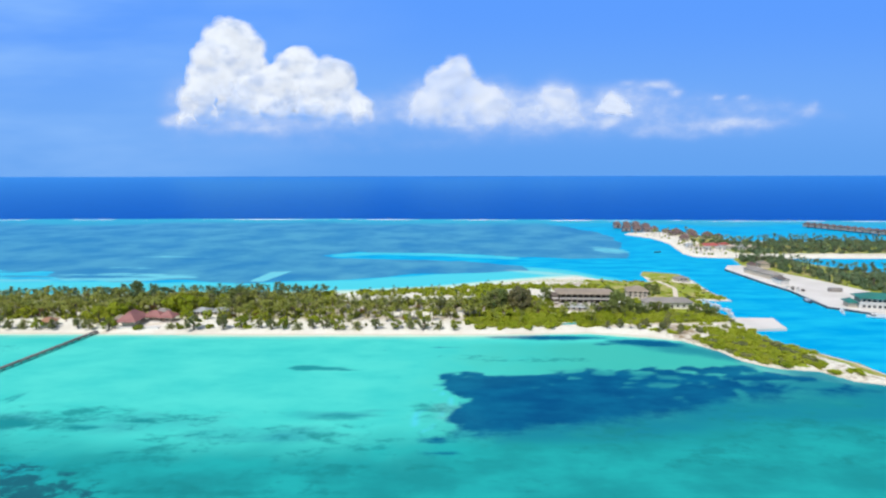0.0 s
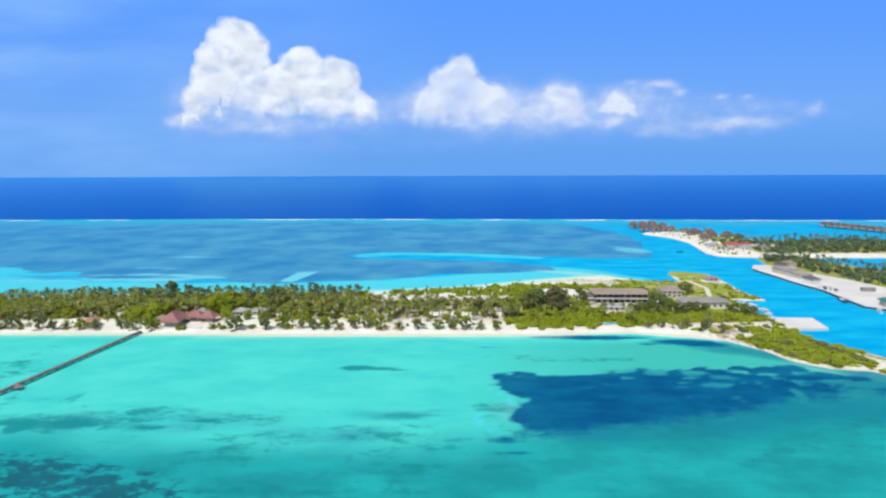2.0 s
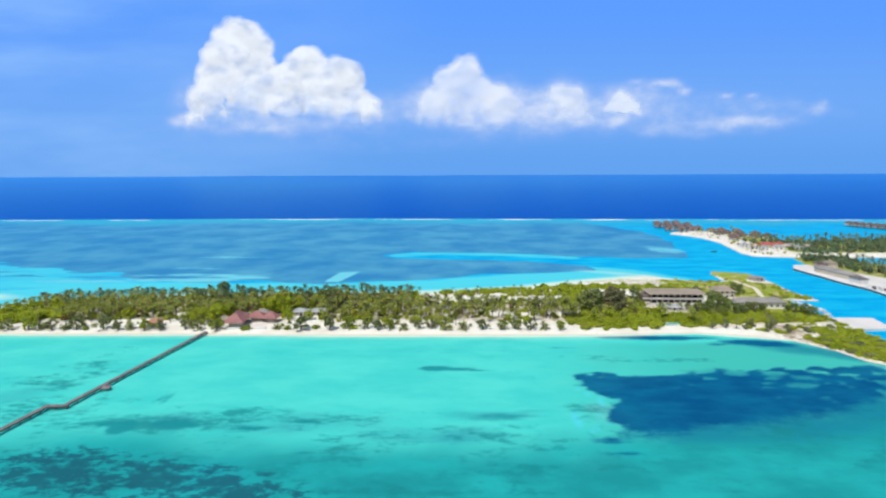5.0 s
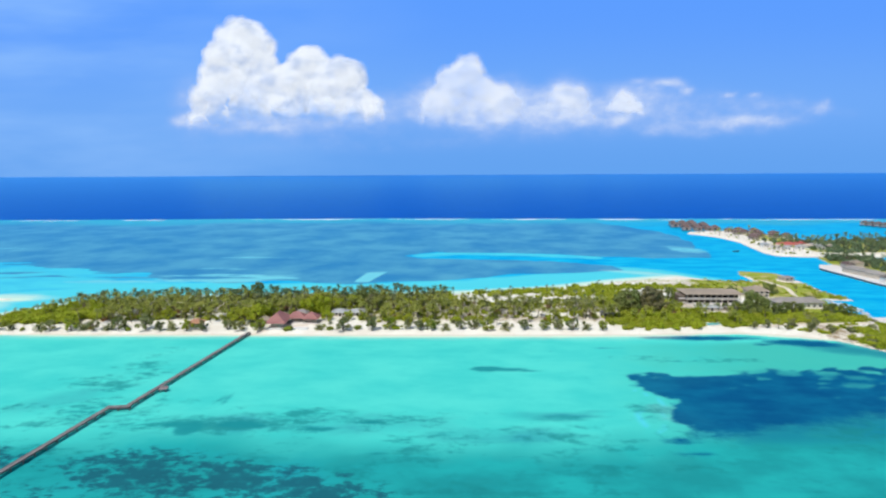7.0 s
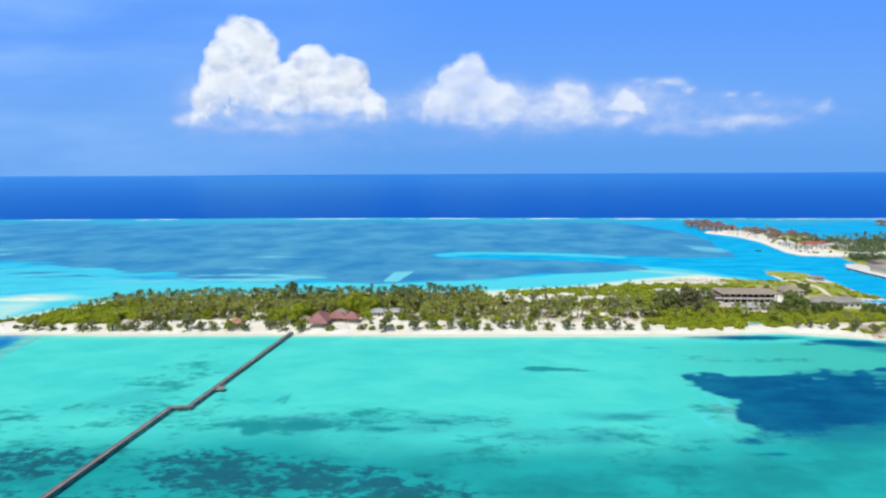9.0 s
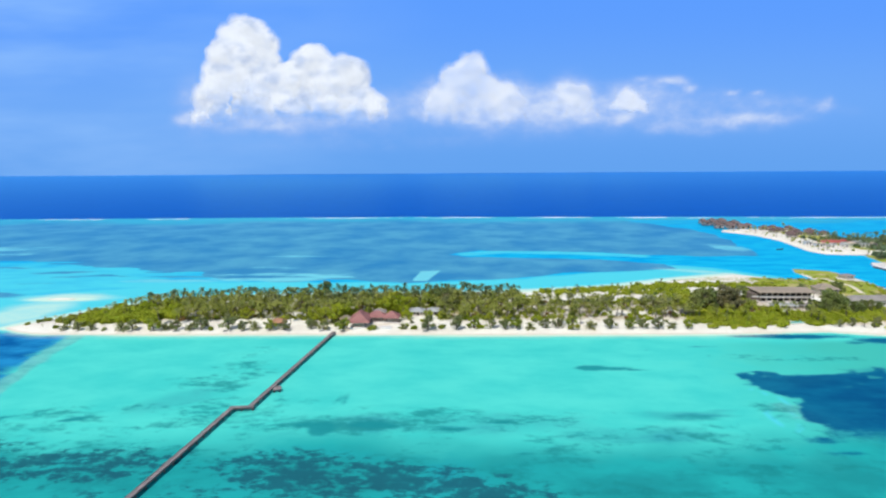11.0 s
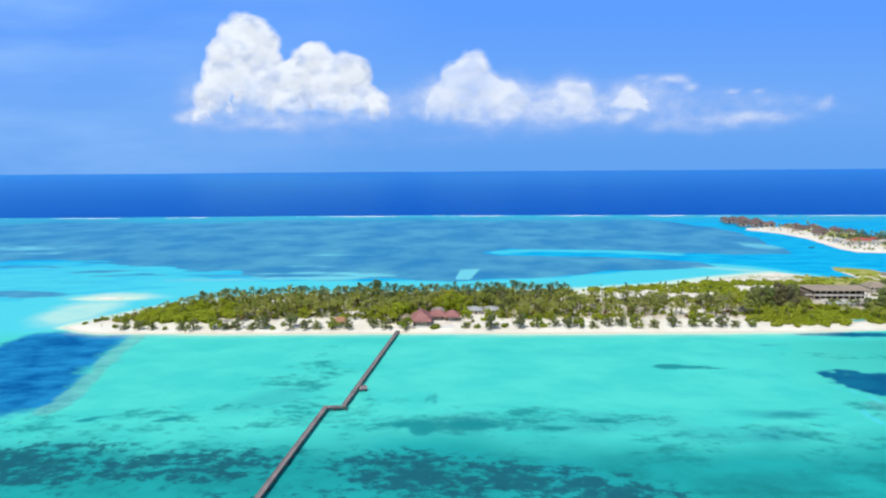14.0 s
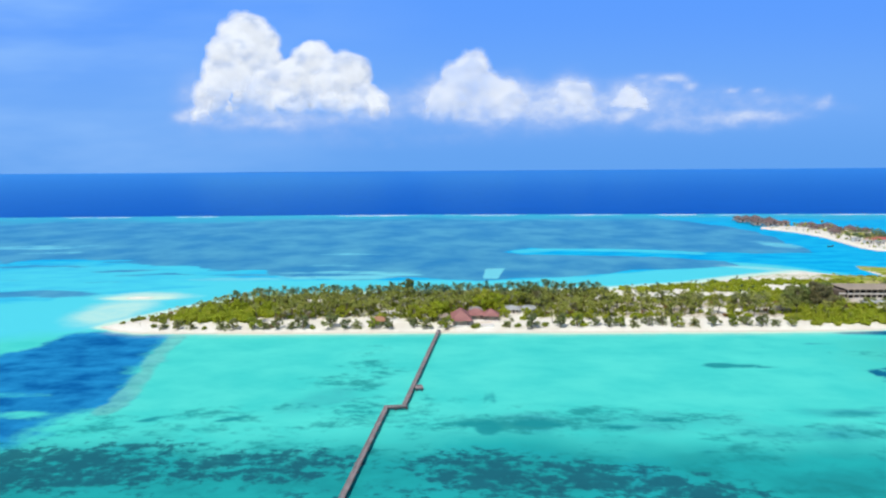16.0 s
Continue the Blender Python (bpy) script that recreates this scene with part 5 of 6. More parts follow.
def cylinder_mesh(name, r, z0, z1, material, sides=8, taper=1.0):
    bm = tube(bmesh.new(), [(0, 0, z0), (0, 0, z1)], (r, r * taper), sides)
    me = bpy.data.meshes.new(name)
    bm.to_mesh(me)
    bm.free()
    me.materials.append(MAT[material])
    return me


DECK_Z, DECK_W, BAY = 1.4, 1.6, 4.0
bm = bmesh.new()
for i in range(16):
    y = i * BAY / 16
    lift = 0.015 * ((i * 7) % 3)
    box(bm, -DECK_W / 2, y + 0.015, DECK_Z - 0.08 + lift, DECK_W / 2, y + BAY / 16 - 0.015, DECK_Z + lift)
PLANK = beam_mesh("plank", -DECK_W / 2, 0.015, DECK_Z - 0.08, DECK_W / 2, BAY / 16 - 0.015, DECK_Z, "plank")
DECK = bpy.data.meshes.new("decking")
bm.to_mesh(DECK)
bm.free()
DECK.materials.append(MAT["plank"])
STRINGER = beam_mesh("stringer", -0.09, 0, DECK_Z - 0.62, 0.09, BAY, DECK_Z - 0.09, "pile")
PILE = cylinder_mesh("pile", 0.16, -2.5, DECK_Z - 0.1, "pile")
CAPBEAM = beam_mesh("cross_beam", -DECK_W / 2 - 0.1, -0.1, DECK_Z - 0.85, DECK_W / 2 + 0.1, 0.1, DECK_Z - 0.63, "pile")
CURB = beam_mesh("edge_board", -0.06, 0, DECK_Z + 0.03, 0.06, BAY, DECK_Z + 0.17, "plank")

jetty = thing("jetty", "long weathered timber jetty on dark piles over turquoise water", "jetty")


def jetty_run(x0, y0, x1, y1):
    length = math.hypot(x1 - x0, y1 - y0)
    n = max(1, round(length / BAY))
    fit_y = length / n / BAY
    turn = math.degrees(math.atan2(y1 - y0, x1 - x0)) - 90
    for i in range(n):
        t = i / n
        m = pose(x0 + (x1 - x0) * t, y0 + (y1 - y0) * t, 0, 0, 0, turn) @ Matrix.Diagonal((1, fit_y, 1, 1))
        if y0 + (y1 - y0) * t < 142:
            for j in range(16):
                shared("plank", PLANK, jetty, m @ Matrix.Translation((0, j * BAY / 16, 0.015 * ((j * 7) % 3))))
        else:
            tagged(shared("decking", DECK, jetty, m), kind="stuff")
        shared("cross_beam", CAPBEAM, jetty, m)
        for s in (-1, 1):
            side = Matrix.Translation((s * (DECK_W / 2 - 0.3), 0, 0))
            shared("stringer", STRINGER, jetty, m @ side)
            shared("pile", PILE, jetty, m @ side)
            shared("edge_board", CURB, jetty, m @ Matrix.Translation((s * (DECK_W / 2 - 0.07), 0, 0)))


jetty_run(-176.6, 268.5, -188.2, 183.2)
jetty_run(-187.2, 182.0, -195.0, 181.2)
jetty_run(-194.2, 182.2, -207.2, 72.0)
landing = part("side_platform", box(bmesh.new(), 0, 0, DECK_Z - 0.3, 2.9, 2.6, DECK_Z - 0.02, 0.03), MAT["plank"], jetty, "small side landing of weathered planks")
landing.matrix_local = pose(-184.9, 196.5, 0, 0, 0, 8)
for dx, dy in ((0.4, 0.4), (2.6, 0.4), (0.4, 2.3), (2.6, 2.3)):
    shared("pile", PILE, jetty, pose(-184.9, 196.5, -0.2, 0, 0, 8) @ Matrix.Translation((dx, dy, 0)))
for dx in (0.5, 1.6):
    part("bench", box(bmesh.new(), dx, 2.0, DECK_Z, dx + 0.9, 2.4, DECK_Z + 0.45, 0.03), MAT["plank"], jetty).matrix_local = pose(-184.9, 196.5, 0, 0, 0, 8)


# ---- houses ----
def window_part(parent, x, y, z, w, h, wall_mat="white", depth=0.12):
    """A pane in a raised frame with a sill, on a wall that faces -y."""
    bm = bmesh.new()
    for a in ((x - w / 2 - 0.09, z - 0.09, x + w / 2 + 0.09, z), (x - w / 2 - 0.09, z + h, x + w / 2 + 0.09, z + h + 0.09),
              (x - w / 2 - 0.09, z, x - w / 2, z + h), (x + w / 2, z, x + w / 2 + 0.09, z + h)):
        box(bm, a[0], y - depth, a[1], a[2], y, a[3])
    win = part("window", bm, MAT[wall_mat], parent)
    part("pane", box(bmesh.new(), x - w / 2, y - depth * 0.5, z, x + w / 2, y - depth * 0.3, z + h), MAT["glass"], win, "dark window glass")
    return win


def house(label, x, y, w, d, wall_h, rise, turn, wall, roof, group="", base=1.3, over=0.8, windows=3, plinth=0.4, name="house", storeys=1):
    ob = thing(name, label, "building", group, pose(x, y, base, 0, 0, turn))
    part("plinth", box(bmesh.new(), -w / 2 - 0.3, -d / 2 - 0.3, -0.8, w / 2 + 0.3, d / 2 + 0.3, plinth, 0.04), MAT["concrete"], ob)
    part("wall", box(bmesh.new(), -w / 2, -d / 2, plinth, w / 2, d / 2, plinth + wall_h, 0.03), MAT[wall], ob)
    part("roof", hip_roof(bmesh.new(), -w / 2, -d / 2, w / 2, d / 2, plinth + wall_h, rise, over), MAT[roof], ob)
    for s in range(storeys):
        z = plinth + wall_h / storeys * s + 0.9
        for i in range(windows):
            wx = -w / 2 + w * (i + 0.5) / windows
            if s == 0 and i == windows // 2:
                door = part("door", box(bmesh.new(), wx - 0.55, -d / 2 - 0.06, plinth, wx + 0.55, -d / 2 + 0.02, plinth + 2.1, 0.02), MAT["shade"], ob)
                part("door_frame", box(box(box(bmesh.new(), wx - 0.67, -d / 2 - 0.1, plinth, wx - 0.56, -d / 2, plinth + 2.2), wx + 0.56, -d / 2 - 0.1, plinth, wx + 0.67, -d / 2, plinth + 2.2), wx - 0.67, -d / 2 - 0.1, plinth + 2.21, wx + 0.67, -d / 2, plinth + 2.32), MAT["white"], ob)
            else:
                window_part(ob, wx, -d / 2, z, min(1.5, w / windows * 0.5), 1.2)
    return ob


def open_pavilion(label, x, y, w, d, post_h, rise, turn, roof, base=1.3, group="", name="pavilion"):
    """A roof on posts with a low parapet and a shaded core."""
    ob = thing(name, label, "building", group, pose(x, y, base, 0, 0, turn))
    part("floor_slab", box(bmesh.new(), -w / 2 - 0.3, -d / 2 - 0.3, -0.8, w / 2 + 0.3, d / 2 + 0.3, 0.35, 0.04), MAT["concrete"], ob)
    part("core_wall", box(bmesh.new(), -w / 2 + 1.6, -d / 2 + 2.0, 0.35, w / 2 - 1.6, d / 2 - 0.4, 0.35 + post_h), MAT["cream"], ob)
    part("roof", hip_roof(bmesh.new(), -w / 2, -d / 2, w / 2, d / 2, 0.35 + post_h, rise, 0.9, 0.22), MAT[roof], ob)
    post = cylinder_mesh("post", 0.14, 0.35, 0.35 + post_h, "cream", 8, 0.85)
    for i in range(5):
        for yy in (-d / 2 + 0.2, d / 2 - 0.2):
            shared("post", post, ob, Matrix.Translation((-w / 2 + 0.2 + (w - 0.4) * i / 4, yy, 0)))
    return ob


open_pavilion("large beach pavilion with a steep faded red hipped roof", -165.0, 280.5, 9.0, 13.5, 2.7, 4.4, 2, "pink_roof", group="red-roofed beach buildings")
open_pavilion("lower wing with a faded red roof behind the pavilion", -157.0, 287.5, 8.5, 6.0, 2.4, 2.8, 2, "pink_roof", group="red-roofed beach buildings")
open_pavilion("smaller pavilion with a faded red hipped roof", -148.8, 286, 7, 6, 2.4, 3.0, -4, "pink_roof", group="red-roofed beach buildings")
terrace = thing("terrace", "low white terrace wall in front of the red pavilion", "terrace", "", pose(-157, 273.6, 1.0))
for x0, x1 in ((-12, -4.5), (-3.5, 3.0), (4.0, 9.0)):
    part("terrace_wall", box(bmesh.new(), x0, -0.25, -0.6, x1, 0.25, 0.9, 0.05), MAT["white"], terrace)
part("paving", box(bmesh.new(), -12, 0.3, -0.7, 9, 4.2, 0.35, 0.03), MAT["concrete"], terrace)
house("small white-walled hut with a grey roof behind the pavilions", -156.5, 295, 6, 4, 2.6, 1.8, 0, "white", "grey_roof", windows=2)
house("low lean-to hut with a brown thatched roof near the jetty", -173.5, 284, 5.2, 4, 1.9, 1.8, 12, "cream", "brown_roof", windows=2)
house("low house with a pale grey roof among the palms", -136, 299, 8, 6, 2.1, 1.6, -5, "cream", "pale_roof", windows=4)
house("low house with a pale grey roof among the palms", -126, 300, 7, 6, 2.0, 1.5, 5, "cream", "pale_roof", windows=3)
house("low white-walled hut with a grey roof under the palms", 14, 296, 6, 5, 2.4, 1.6, 0, "cream", "grey_roof", windows=2)
house("small hut with a rusty orange roof under palms", -208, 278, 6.5, 4.5, 2.1, 1.8, 4, "cream", "rust_roof", windows=2)


# the long building: two open galleries under a broad low roof
def long_building(x, y, turn):
    w, d, st = 31.5, 13.0, 3.0
    ob = thing("long_building", "long two-storey building with open dark galleries and a brown roof", "building", "", pose(x, y, 1.2, 0, 0, turn))
    part("plinth", box(bmesh.new(), -w / 2 - 0.6, -d / 2 - 0.6, -0.8, w / 2 + 0.6, d / 2 + 0.6, 0.9, 0.05), MAT["concrete"], ob)
    # gallery shade is painted: near-black rear wall with dark panels across the bays
    part("rear_wall", box(bmesh.new(), -w / 2 + 0.2, -d / 2 + 2.6, 0.9, w / 2 - 0.2, d / 2, 0.9 + 2 * st), MAT["shade"], ob)
    col = beam_mesh("column", -0.2, -0.2, 0, 0.2, 0.2, st - 0.28, "cream", 0.03)
    dark = beam_mesh("gallery_opening", -1.5, -0.05, 0, 1.5, 0.05, 2.55, "shade")
    rail = beam_mesh("balustrade", -1.6, -0.05, 0.05, 1.6, 0.05, 0.95, "white", 0.02)
    n = 9
    for s in range(2):
        z = 0.9 + s * st
        if s:
            part("floor_slab", box(bmesh.new(), -w / 2 - 0.3, -d / 2 - 0.3, z - 0.22, w / 2 + 0.3, -d / 2 + 2.62, z, 0.03), MAT["white"], ob)
        for i in range(n + 1):
            shared("column", col, ob, Matrix.Translation((-w / 2 + 0.3 + (w - 0.6) * i / n, -d / 2, z)))
        for i in range(n):
            cx = -w / 2 + 0.3 + (w - 0.6) * (i + 0.5) / n
            shared("gallery_opening", dark, ob, Matrix.Translation((cx, -d / 2 + 2.57, z)))
            if s or i % 3:
                shared("balustrade", rail, ob, Matrix.Translation((cx, -d / 2 - 0.12, z)))
    # solid box whose dark brown stands in for the shadow on the stairs
    wing = part("stair_wing", box(bmesh.new(), -w / 2 - 4.2, -d / 2 + 1.0, -0.8, -w / 2 - 0.35, d / 2 - 2.0, 5.6, 0.04), MAT["stair_shade_brown"], ob, "stair wing with shadowed stairs drawn as a solid dark brown box")
    for s in range(2):
        part("landing", box(bmesh.new(), -w / 2 - 4.4, -d / 2 + 0.5, 1.2 + 2.6 * s, -w / 2 - 0.4, -d / 2 + 0.99, 1.9 + 2.6 * s, 0.02), MAT["white"], wing)
    part("roof", hip_roof(bmesh.new(), -w / 2, -d / 2, w / 2, d / 2, 0.9 + 2 * st, 1.7, 1.6, 0.3, 3.0), MAT["brown_roof"], ob)
    return ob


long_building(85, 327, -2)
house("low awning with a grey roof before the long building", 76, 309, 13, 5, 1.9, 1.0, -2, "cream", "pale_roof", windows=4)
house("small hut with a grey roof before the long building", 90, 309, 8, 4, 1.9, 1.0, 4, "cream", "grey_roof", windows=3)
house("brown-roofed two-storey house behind the trees", 122, 342, 12, 9, 4.0, 2.8, -6, "cream", "brown_roof", windows=4, storeys=2)
house("long low house with a grey roof and white walls", 131, 316, 27, 8, 3.4, 2.2, 0, "white", "grey_roof", windows=8)
house("pale ruined shed on a sandy clearing", 171, 391, 8, 6, 1.8, 1.2, 20, "cream", "grey_roof", windows=2)


# ---- pier, boats ----
def slab(name, label, outline, z0, z1, material, category="pier"):
    bm = bmesh.new()
    lo = [bm.verts.new((x, y, z0)) for x, y in outline]
    hi = [bm.verts.new((x, y, z1)) for x, y in outline]
    bm.faces.new(hi)
    bm.faces.new(lo[::-1])
    for i in range(len(lo)):
        bm.faces.new((lo[i], lo[(i + 1) % len(lo)], hi[(i + 1) % len(lo)], hi[i]))
    bmesh.ops.recalc_face_normals(bm, faces=bm.faces)
    bmesh.ops.bevel(bm, geom=list(bm.edges), offset=0.12, segments=1, affect="EDGES")
    me = bpy.data.meshes.new(name)
    bm.to_mesh(me)
    bm.free()
    me.materials.append(MAT[material])
    return tagged(new(name, me), label, category, kind="structure")


slab("pier", "pale concrete landing pier at the channel", [(151, 272), (176, 274), (180, 293), (152, 294)], -2.0, 1.35, "concrete")
slab("causeway", "pale concrete tip at the end of the spit", [(176, 204.5), (186, 203), (190, 206), (186, 210), (179, 212)], -2.0, 1.0, "concrete")


def boat(label, x, y, turn, length=7.0, hull="boat", cabin=True, group="boats at their moorings"):
    ob = thing("boat", label, "boat", group, pose(x, y, 0, 0, 0, turn))
    bm = bmesh.new()
    rings = []
    for t, w, z in ((0, 0.75, 0.9), (0.3, 1.0, 0.8), (0.65, 0.85, 0.95), (0.88, 0.45, 1.15), (1.0, 0.04, 1.35)):
        xx, hw = (t - 0.5) * length, w * length * 0.14
        rings.append([bm.verts.new((xx, a, b)) for a, b in ((-hw, z), (-hw * 0.75, 0.1), (0, -0.35), (hw * 0.75, 0.1), (hw, z))])
    for u, v in zip(rings, rings[1:]):
        for k in range(4):
            bm.faces.new((u[k], v[k], v[k + 1], u[k + 1]))
        bm.faces.new((u[4], v[4], v[0], u[0]))
    bm.faces.new(rings[0])
    part("hull", bm, MAT[hull], ob)
    if cabin:
        part("cabin", box(bmesh.new(), -length * 0.2, -length * 0.09, 0.8, length * 0.16, length * 0.09, 1.9, 0.1), MAT["boat"], ob)
        part("windscreen", box(bmesh.new(), length * 0.165, -length * 0.08, 1.3, length * 0.18, length * 0.08, 1.85), MAT["glass"], ob)
        part("canopy", box(bmesh.new(), -length * 0.36, -length * 0.1, 1.92, length * 0.19, length * 0.1, 2.02, 0.03), MAT["boat"], ob)
    return ob


for x, y, turn, length in ((161.5, 332, 100, 10), (162.5, 321, 96, 11), (163.5, 310, 94, 10), (161.2, 301, 90, 7)):
    boat("white motor boat moored beside the island", x, y, turn, length)
boat("small dark boat on the channel", 208, 531, 10, 7, "dark_hull", False)


# ---- the eastern islet ----
slab("quay", "pale concrete quay along the blue channel", [(226.5, 437), (228.5, 383), (231.5, 362), (227, 318), (234, 312), (247, 299), (300, 286), (312, 300), (284, 345), (272, 391), (261, 421), (247, 452), (236, 452)], -2.0, 1.5, "concrete", "quay")
for i in range(14):
    y = 434 - i * 8.6
    x = float(np.interp(y, [318, 362, 383, 437], [227, 231.5, 228.5, 226.5])) - 0.25
    ob = tagged(new("fender", cylinder_mesh("fender", 0.3, -0.3, 1.3, "dark_hull")), "black rubber fender on the quay wall", "fender", "fenders along the quay")
    ob.location = (x, y, 0)


def shed(label, x, y, w, d, h, turn, wall, roof, rise=1.4, name="shed"):
    ob = house(label, x, y, w, d, h, rise, turn, wall, roof, "quay buildings", 1.45, 0.6, max(2, int(w / 4)), 0.1, name)
    return ob


shed("long low quay shed with a dark grey roof", 240, 408, 30, 8, 3.4, 100, "cream", "grey_roof", 2.0)
shed("dark-roofed store on the quay", 236.5, 380, 9, 6, 3.6, 98, "white", "dark_roof", 1.8)
shed("small hut with a thatched roof near the quay", 250, 440, 8, 6, 3.0, 80, "cream", "thatch", 1.8)
shed("small hut with a brown roof near the quay", 262, 446, 9, 7, 3.0, 85, "cream", "brown_roof", 1.8)
for k in range(7):
    ob = thing("crate", "small dark crate stacked on the quay", "crate", "crates on the quay", pose(233 + (k % 3) * 2.2, 366 - k * 1.9, 1.5, 0, 0, 20 * k))
    part("box_body", box(bmesh.new(), -0.9, -0.7, 0, 0.9, 0.7, 1.3 + 0.2 * (k % 2), 0.05), MAT["dark_roof" if k % 2 else "boat"], ob)
    part("lid", box(bmesh.new(), -0.95, -0.75, 1.3 + 0.2 * (k % 2), 0.95, 0.75, 1.42 + 0.2 * (k % 2), 0.03), MAT["grey_roof"], ob)
ob = thing("shipping_container", "grey shipping container standing on the quay", "container", "", pose(258, 356, 1.5, 0, 0, -4))
bm = box(bmesh.new(), -4.0, -1.2, 0, 4.0, 1.2, 2.5)
for i in range(18):
    box(bm, -3.8 + i * 0.43, -1.26, 0.15, -3.62 + i * 0.43, -1.2, 2.35)
part("body", bm, MAT["grey_roof"], ob)
for s in (-1, 1):
    part("door", box(bmesh.new(), 4.0, s * 0.6 - 0.55, 0.1, 4.08, s * 0.6 + 0.55, 2.4, 0.02), MAT["dark_roof"], ob)

# the two-storey terminal with a green roof
terminal = thing("terminal_building", "two-storey waterfront building with a green hipped roof", "building", "", pose(255, 314, 1.5, 0, 0, -14))
part("ground_floor", box(bmesh.new(), -13, -5, -0.4, 13, 5, 3.2, 0.05), MAT["white"], terminal)
part("upper_floor", box(bmesh.new(), -12, -4.2, 3.5, 12, 4.2, 6.2, 0.05), MAT["cream"], terminal)
part("balcony", box(bmesh.new(), -13.2, -5.4, 3.2, 13.2, 5.2, 3.49, 0.04), MAT["white"], terminal)
part("roof", hip_roof(bmesh.new(), -12, -4.2, 12, 4.2, 6.2, 2.6, 1.6, 0.3), MAT["green_roof"], terminal)
part("porch_roof", hip_roof(bmesh.new(), -18, -3.6, -13.3, 4, 3.0, 1.8, 0.7, 0.25), MAT["green_roof"], terminal)
part("porch_wall", box(bmesh.new(), -17.6, -3.2, -0.4, -13.4, 3.6, 2.99), MAT["cream"], terminal)
for i in range(9):
    x = -10.6 + i * 2.65
    window_part(terminal, x, -5.0, 0.9, 1.5, 1.5)
    window_part(terminal, x, -4.2, 4.2, 1.5, 1.4)
for i in range(8):
    part("balustrade", box(bmesh.new(), -13 + i * 3.27, -5.36, 3.5, -13 + i * 3.27 + 3.1, -5.26, 4.3), MAT["white"], terminal)
boat("white ferry boat moored at the quay", 243, 297.5, -24, 14)
boat("white motor boat moored at the quay", 229, 309, 70, 7)
boat("dark workboat beside the quay wall", 225.3, 334, 90, 8, "dark_hull")

# red-roofed hall and huts on the sandy point
house("wide hall with a bright red roof on the sandy point", 266, 547, 17, 8, 3.0, 2.2, -4, "white", "red_roof", windows=5, base=1.6)
house("small house with a red roof beside the hall", 284, 553, 9, 7, 3.0, 2.0, 4, "white", "red_roof", windows=3, base=1.6)
for k, (x, y, w, d) in enumerate(((252, 541, 7, 5), (258, 533, 6, 5), (272, 535, 8, 5), (284, 541, 7, 6), (296, 549, 9, 6), (292, 534, 6, 5), (304, 540, 7, 5), (248, 552, 6, 5))):
    house("small white beach building beside the red hall", x, y, w, d, 2.8, 1.4, (k * 29) % 24 - 12, "white", "pale_roof" if k % 3 else "cream_roof", "white houses of the sandy point", 1.6, 0.5, 2)
for k, (x, y) in enumerate(((262, 606), (274, 612), (286, 606), (258, 632), (270, 640), (284, 636), (298, 628), (262, 660), (276, 664), (291, 656), (254, 590), (300, 606))):
    house("brown thatched beach hut on the sandy point", x + 12, y + 16, 8.5, 7, 2.6, 2.8, (k * 37) % 40 - 20, "cream", "thatch", "thatched huts", 1.6, 0.9, 2)


# overwater villas on stilts
def villa_meshes():
    wall = beam_mesh("wall", -4.2, -3.4, 2.0, 4.2, 3.4, 4.8, "cream", 0.05)
    deck = beam_mesh("deck", -5.6, -5.4, 1.7, 5.6, 4.0, 1.99, "plank", 0.03)
    roof = bpy.data.meshes.new("roof")
    bm = hip_roof(bmesh.new(), -4.2, -3.4, 4.2, 3.4, 4.8, 2.7, 1.0, 0.3)
    bm.to_mesh(roof)
    bm.free()
    roof.materials.append(MAT["thatch"])
    door = beam_mesh("door", -1.3, -3.5, 2.0, 1.3, -3.4, 4.2, "glass")
    stilt = cylinder_mesh("stilt", 0.2, -2.5, 1.69, "pile")
    return wall, deck, roof, door, stilt


VILLA = villa_meshes()


def villa(x, y, turn, group):
    ob = thing("overwater_villa", "overwater villa with a greyish-brown thatched roof on stilts", "villa", group, pose(x, y, 0, 0, 0, turn))
    for nm, me in zip(("wall", "deck", "roof", "door"), VILLA):
        shared(nm, me, ob)
    for sx in (-4.8, 0, 4.8):
        for sy in (-4.6, 3.2):
            shared("stilt", VILLA[4], ob, Matrix.Translation((sx, sy, 0)))
    return ob


for k, (x, y) in enumerate(((216, 716), (228, 712), (240, 710), (252, 716), (222, 728), (235, 727), (248, 730), (216, 742), (229, 743), (242, 745), (255, 744), (222, 758), (236, 760), (250, 762))):
    villa(x + 17, 694 + (y - 710) * 1.4, (k * 53) % 30 - 15, "overwater villas off the point")
for k in range(20):
    t = k / 19
    villa(499 + 62 * t, 752 - 150 * t, 20, "long row of overwater villas")
walkway = thing("walkway", "long timber walkway on piles behind the villa row", "jetty")
part("deck", box(bmesh.new(), -1.2, -85, 1.5, 1.2, 95, 1.75), MAT["plank"], walkway)
for i in range(20):
    shared("pile", PILE, walkway, Matrix.Translation((0, -82 + i * 9, 0)))
walkway.matrix_world = pose(543, 680, 0, 0, 0, 22.5)

# woods of the islet
far = [Stuff(), Stuff(), Stuff()]
isle = random.Random(77)


def in_poly(x, y, poly):
    return float(signed(np.array([x]), np.array([y]), poly)[0])


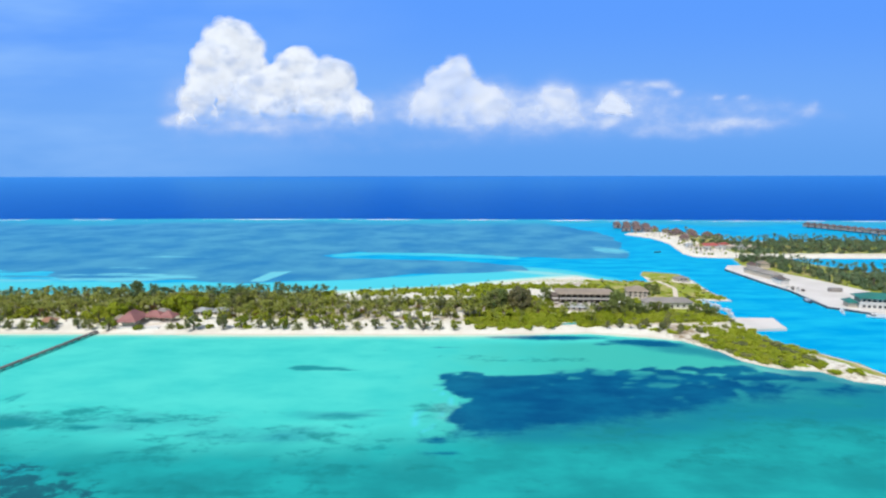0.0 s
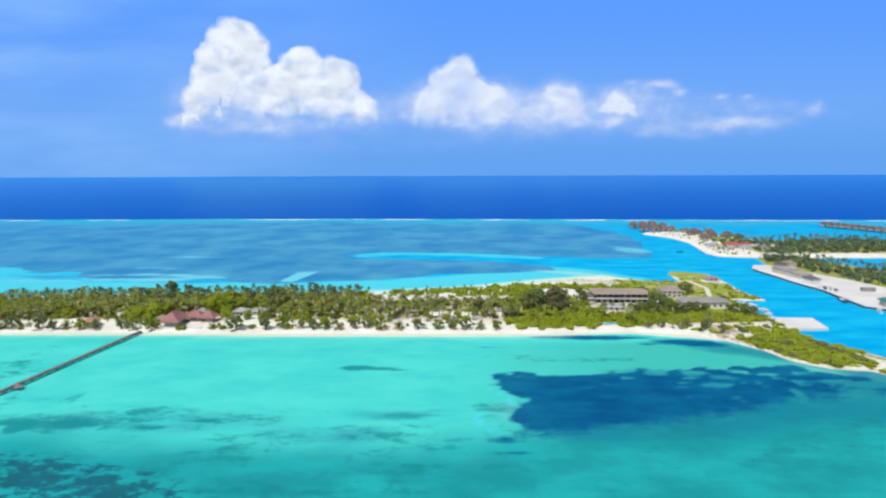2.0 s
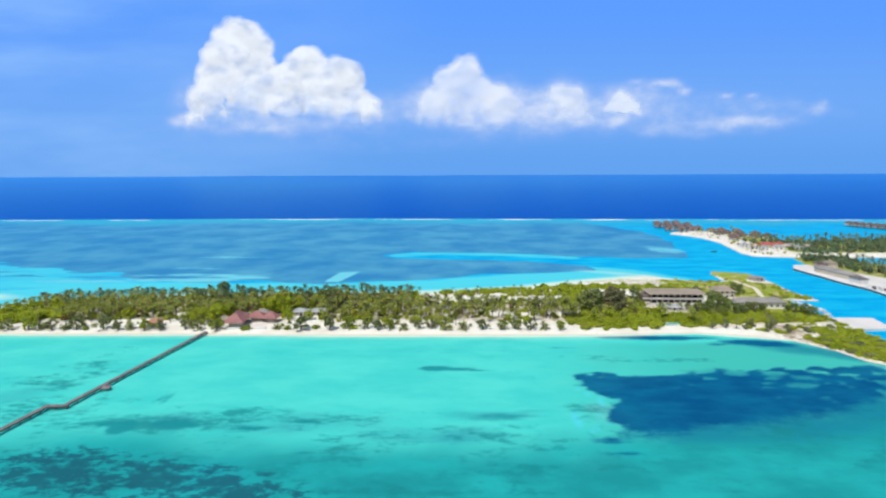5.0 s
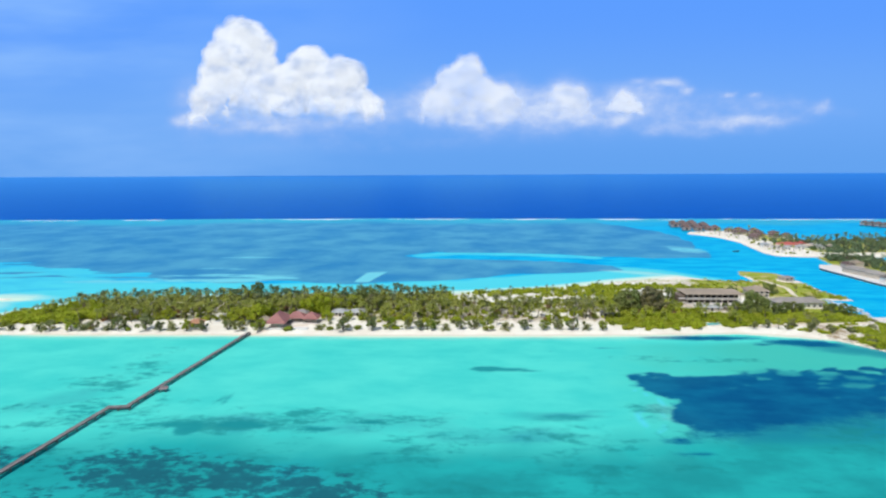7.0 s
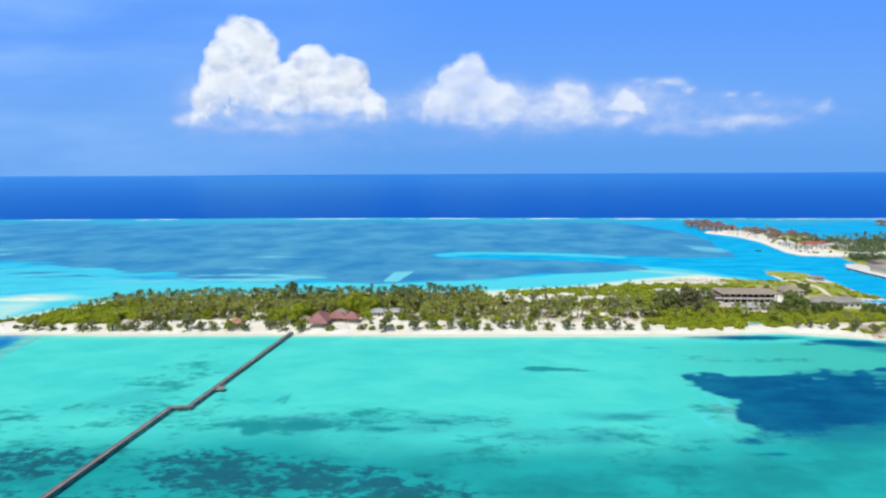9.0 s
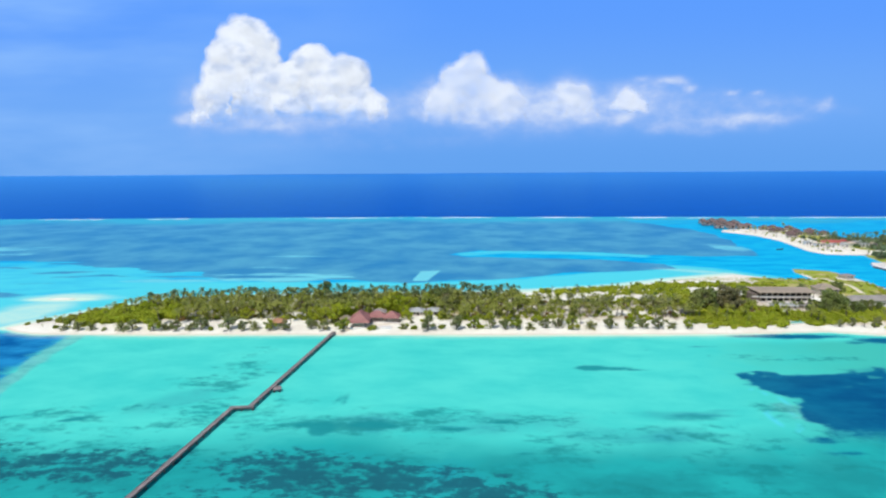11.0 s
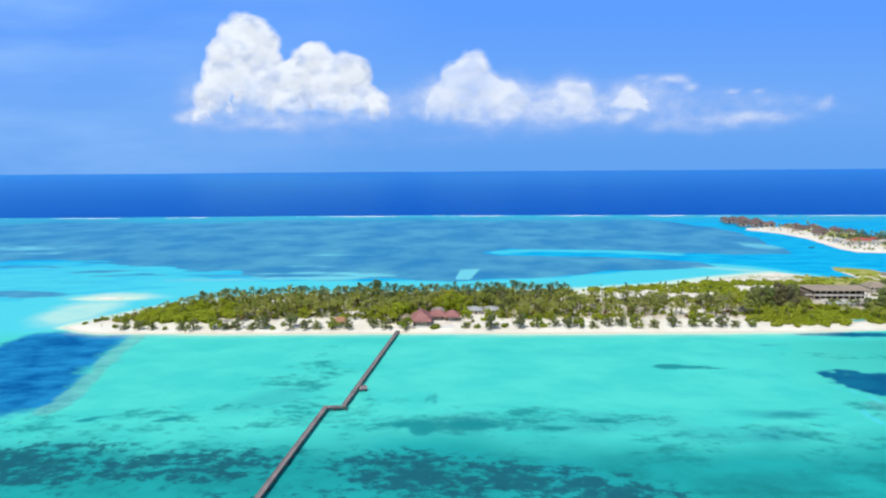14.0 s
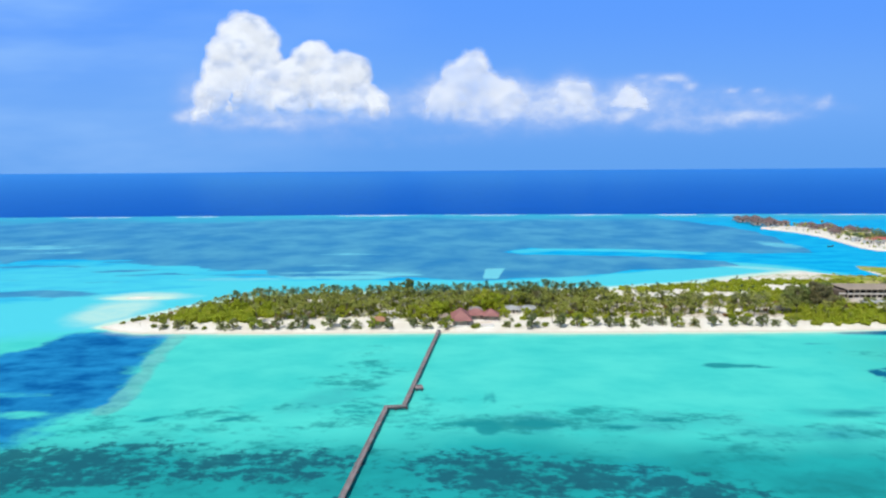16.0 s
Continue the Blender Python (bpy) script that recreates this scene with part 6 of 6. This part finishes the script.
for x, y in spread(isle, 232, 500, 322, 694, 6.0, lambda x, y: in_poly(x, y, EAST_ISLE) < -7):
    if isle.random() < 0.3:
        s = isle.uniform(0.7, 1.2)
        m = pose(x, y, 1.3, 0, 0, isle.uniform(0, 360)) @ Matrix.Diagonal((s, s, s, 1))
        if isle.random() < 0.22:
            plant("palm_tree", "green coconut palm beside the thatched huts", "palm tree", "palms of the sandy point", isle.choice(PALMS), ("trunk", "crown"), m)
        else:
            plant("bush", "low green shrub beside the thatched huts", "shrub", "shrubs of the sandy point", (isle.choice(BUSHES),), ("foliage",), m)

count = 0
for x, y in spread(isle, 246, 300, 560, 606, 5.2, lambda x, y: True):
    if x > 300 and 430 < y < 505:
        continue
    north = in_poly(x, y, EAST_ISLE) < -6 and y > 513 and x > 272 + 0.25 * max(0, 570 - y) and not (300 < x < 345 and 590 < y) 
    south = in_poly(x, y, EAST_QUAY) < -5 and x > 284 - 0.22 * (y - 345) + (14 if y < 340 else 0)
    if not (north or south) or isle.random() > 0.9:
        continue
    s = isle.uniform(0.8, 1.15)
    m = pose(x, y, 1.2, 0, 0, isle.uniform(0, 360)) @ Matrix.Diagonal((s, s, s, 1))
    if isle.random() < 0.5:
        k = isle.randrange(len(PALMS))
        if count < 50:
            plant("palm_tree", "dark green coconut palm on the far islet", "palm tree", "palms of the far islet", PALMS[k], ("trunk", "crown"), m)
            count += 1
        else:
            far[0].add(PALMS[k][0], m)
            far[1].add(PALMS[k][1], m)
    else:
        far[2].add(isle.choice(THICKET), m @ Matrix.Diagonal((1.7, 1.7, 2.2, 1)))
holder = tagged(thing("palm_grove", "dark green palm grove on the far islet", "palm grove"), kind="stuff")
far[0].done("trunk", "", "", MAT["trunk"], holder)
far[1].done("crown", "", "", MAT["hazed_islet_leaf"], holder)
far[2].done("woodland", "dark green woodland behind the quay", "woodland", MAT["hazed_islet_leaf"])


# white kerb and timber rubbing strip along the quay's edge
edge = [(226.5, 437), (228.5, 383), (231.5, 362), (227, 318), (234, 312), (247, 299)]
kerb = thing("quay_kerb", "white painted concrete kerb along the quay edge", "kerb")
for (x0, y0), (x1, y1) in zip(edge, edge[1:]):
    length = math.hypot(x1 - x0, y1 - y0)
    n = max(1, round(length / 6))
    turn = math.degrees(math.atan2(y1 - y0, x1 - x0))
    for i in range(n):
        t = i / n
        m = pose(x0 + (x1 - x0) * t, y0 + (y1 - y0) * t, 0, 0, 0, turn)
        part("kerb_stone", box(bmesh.new(), 0.03, 0.1, 1.5, length / n - 0.03, 0.8, 1.85, 0.04), MAT["white"], kerb).matrix_local = m
        part("rubbing_strip", box(bmesh.new(), 0.0, -0.18, 0.2, length / n, -0.02, 1.2), MAT["dark_hull"], kerb, "dark rubbing strip").matrix_local = m

# small pool behind the eastern beach
pool = thing("pool", "small turquoise pool with a pale concrete rim", "pool", "", pose(66, 281, 1.35, 0, 0, 12))
rim = bmesh.new()
for a in ((-4.4, -2.0, 4.4, -1.6), (-4.4, 1.6, 4.4, 2.0), (-4.4, -1.6, -4.0, 1.6), (4.0, -1.6, 4.4, 1.6)):
    box(rim, a[0], a[1], -0.6, a[2], a[3], 0.3, 0.03)
part("rim", rim, MAT["concrete"], pool)
part("pool_water", box(bmesh.new(), -4.0, -1.6, -0.5, 4.0, 1.6, 0.18), MAT["pool"], pool, "turquoise pool water")
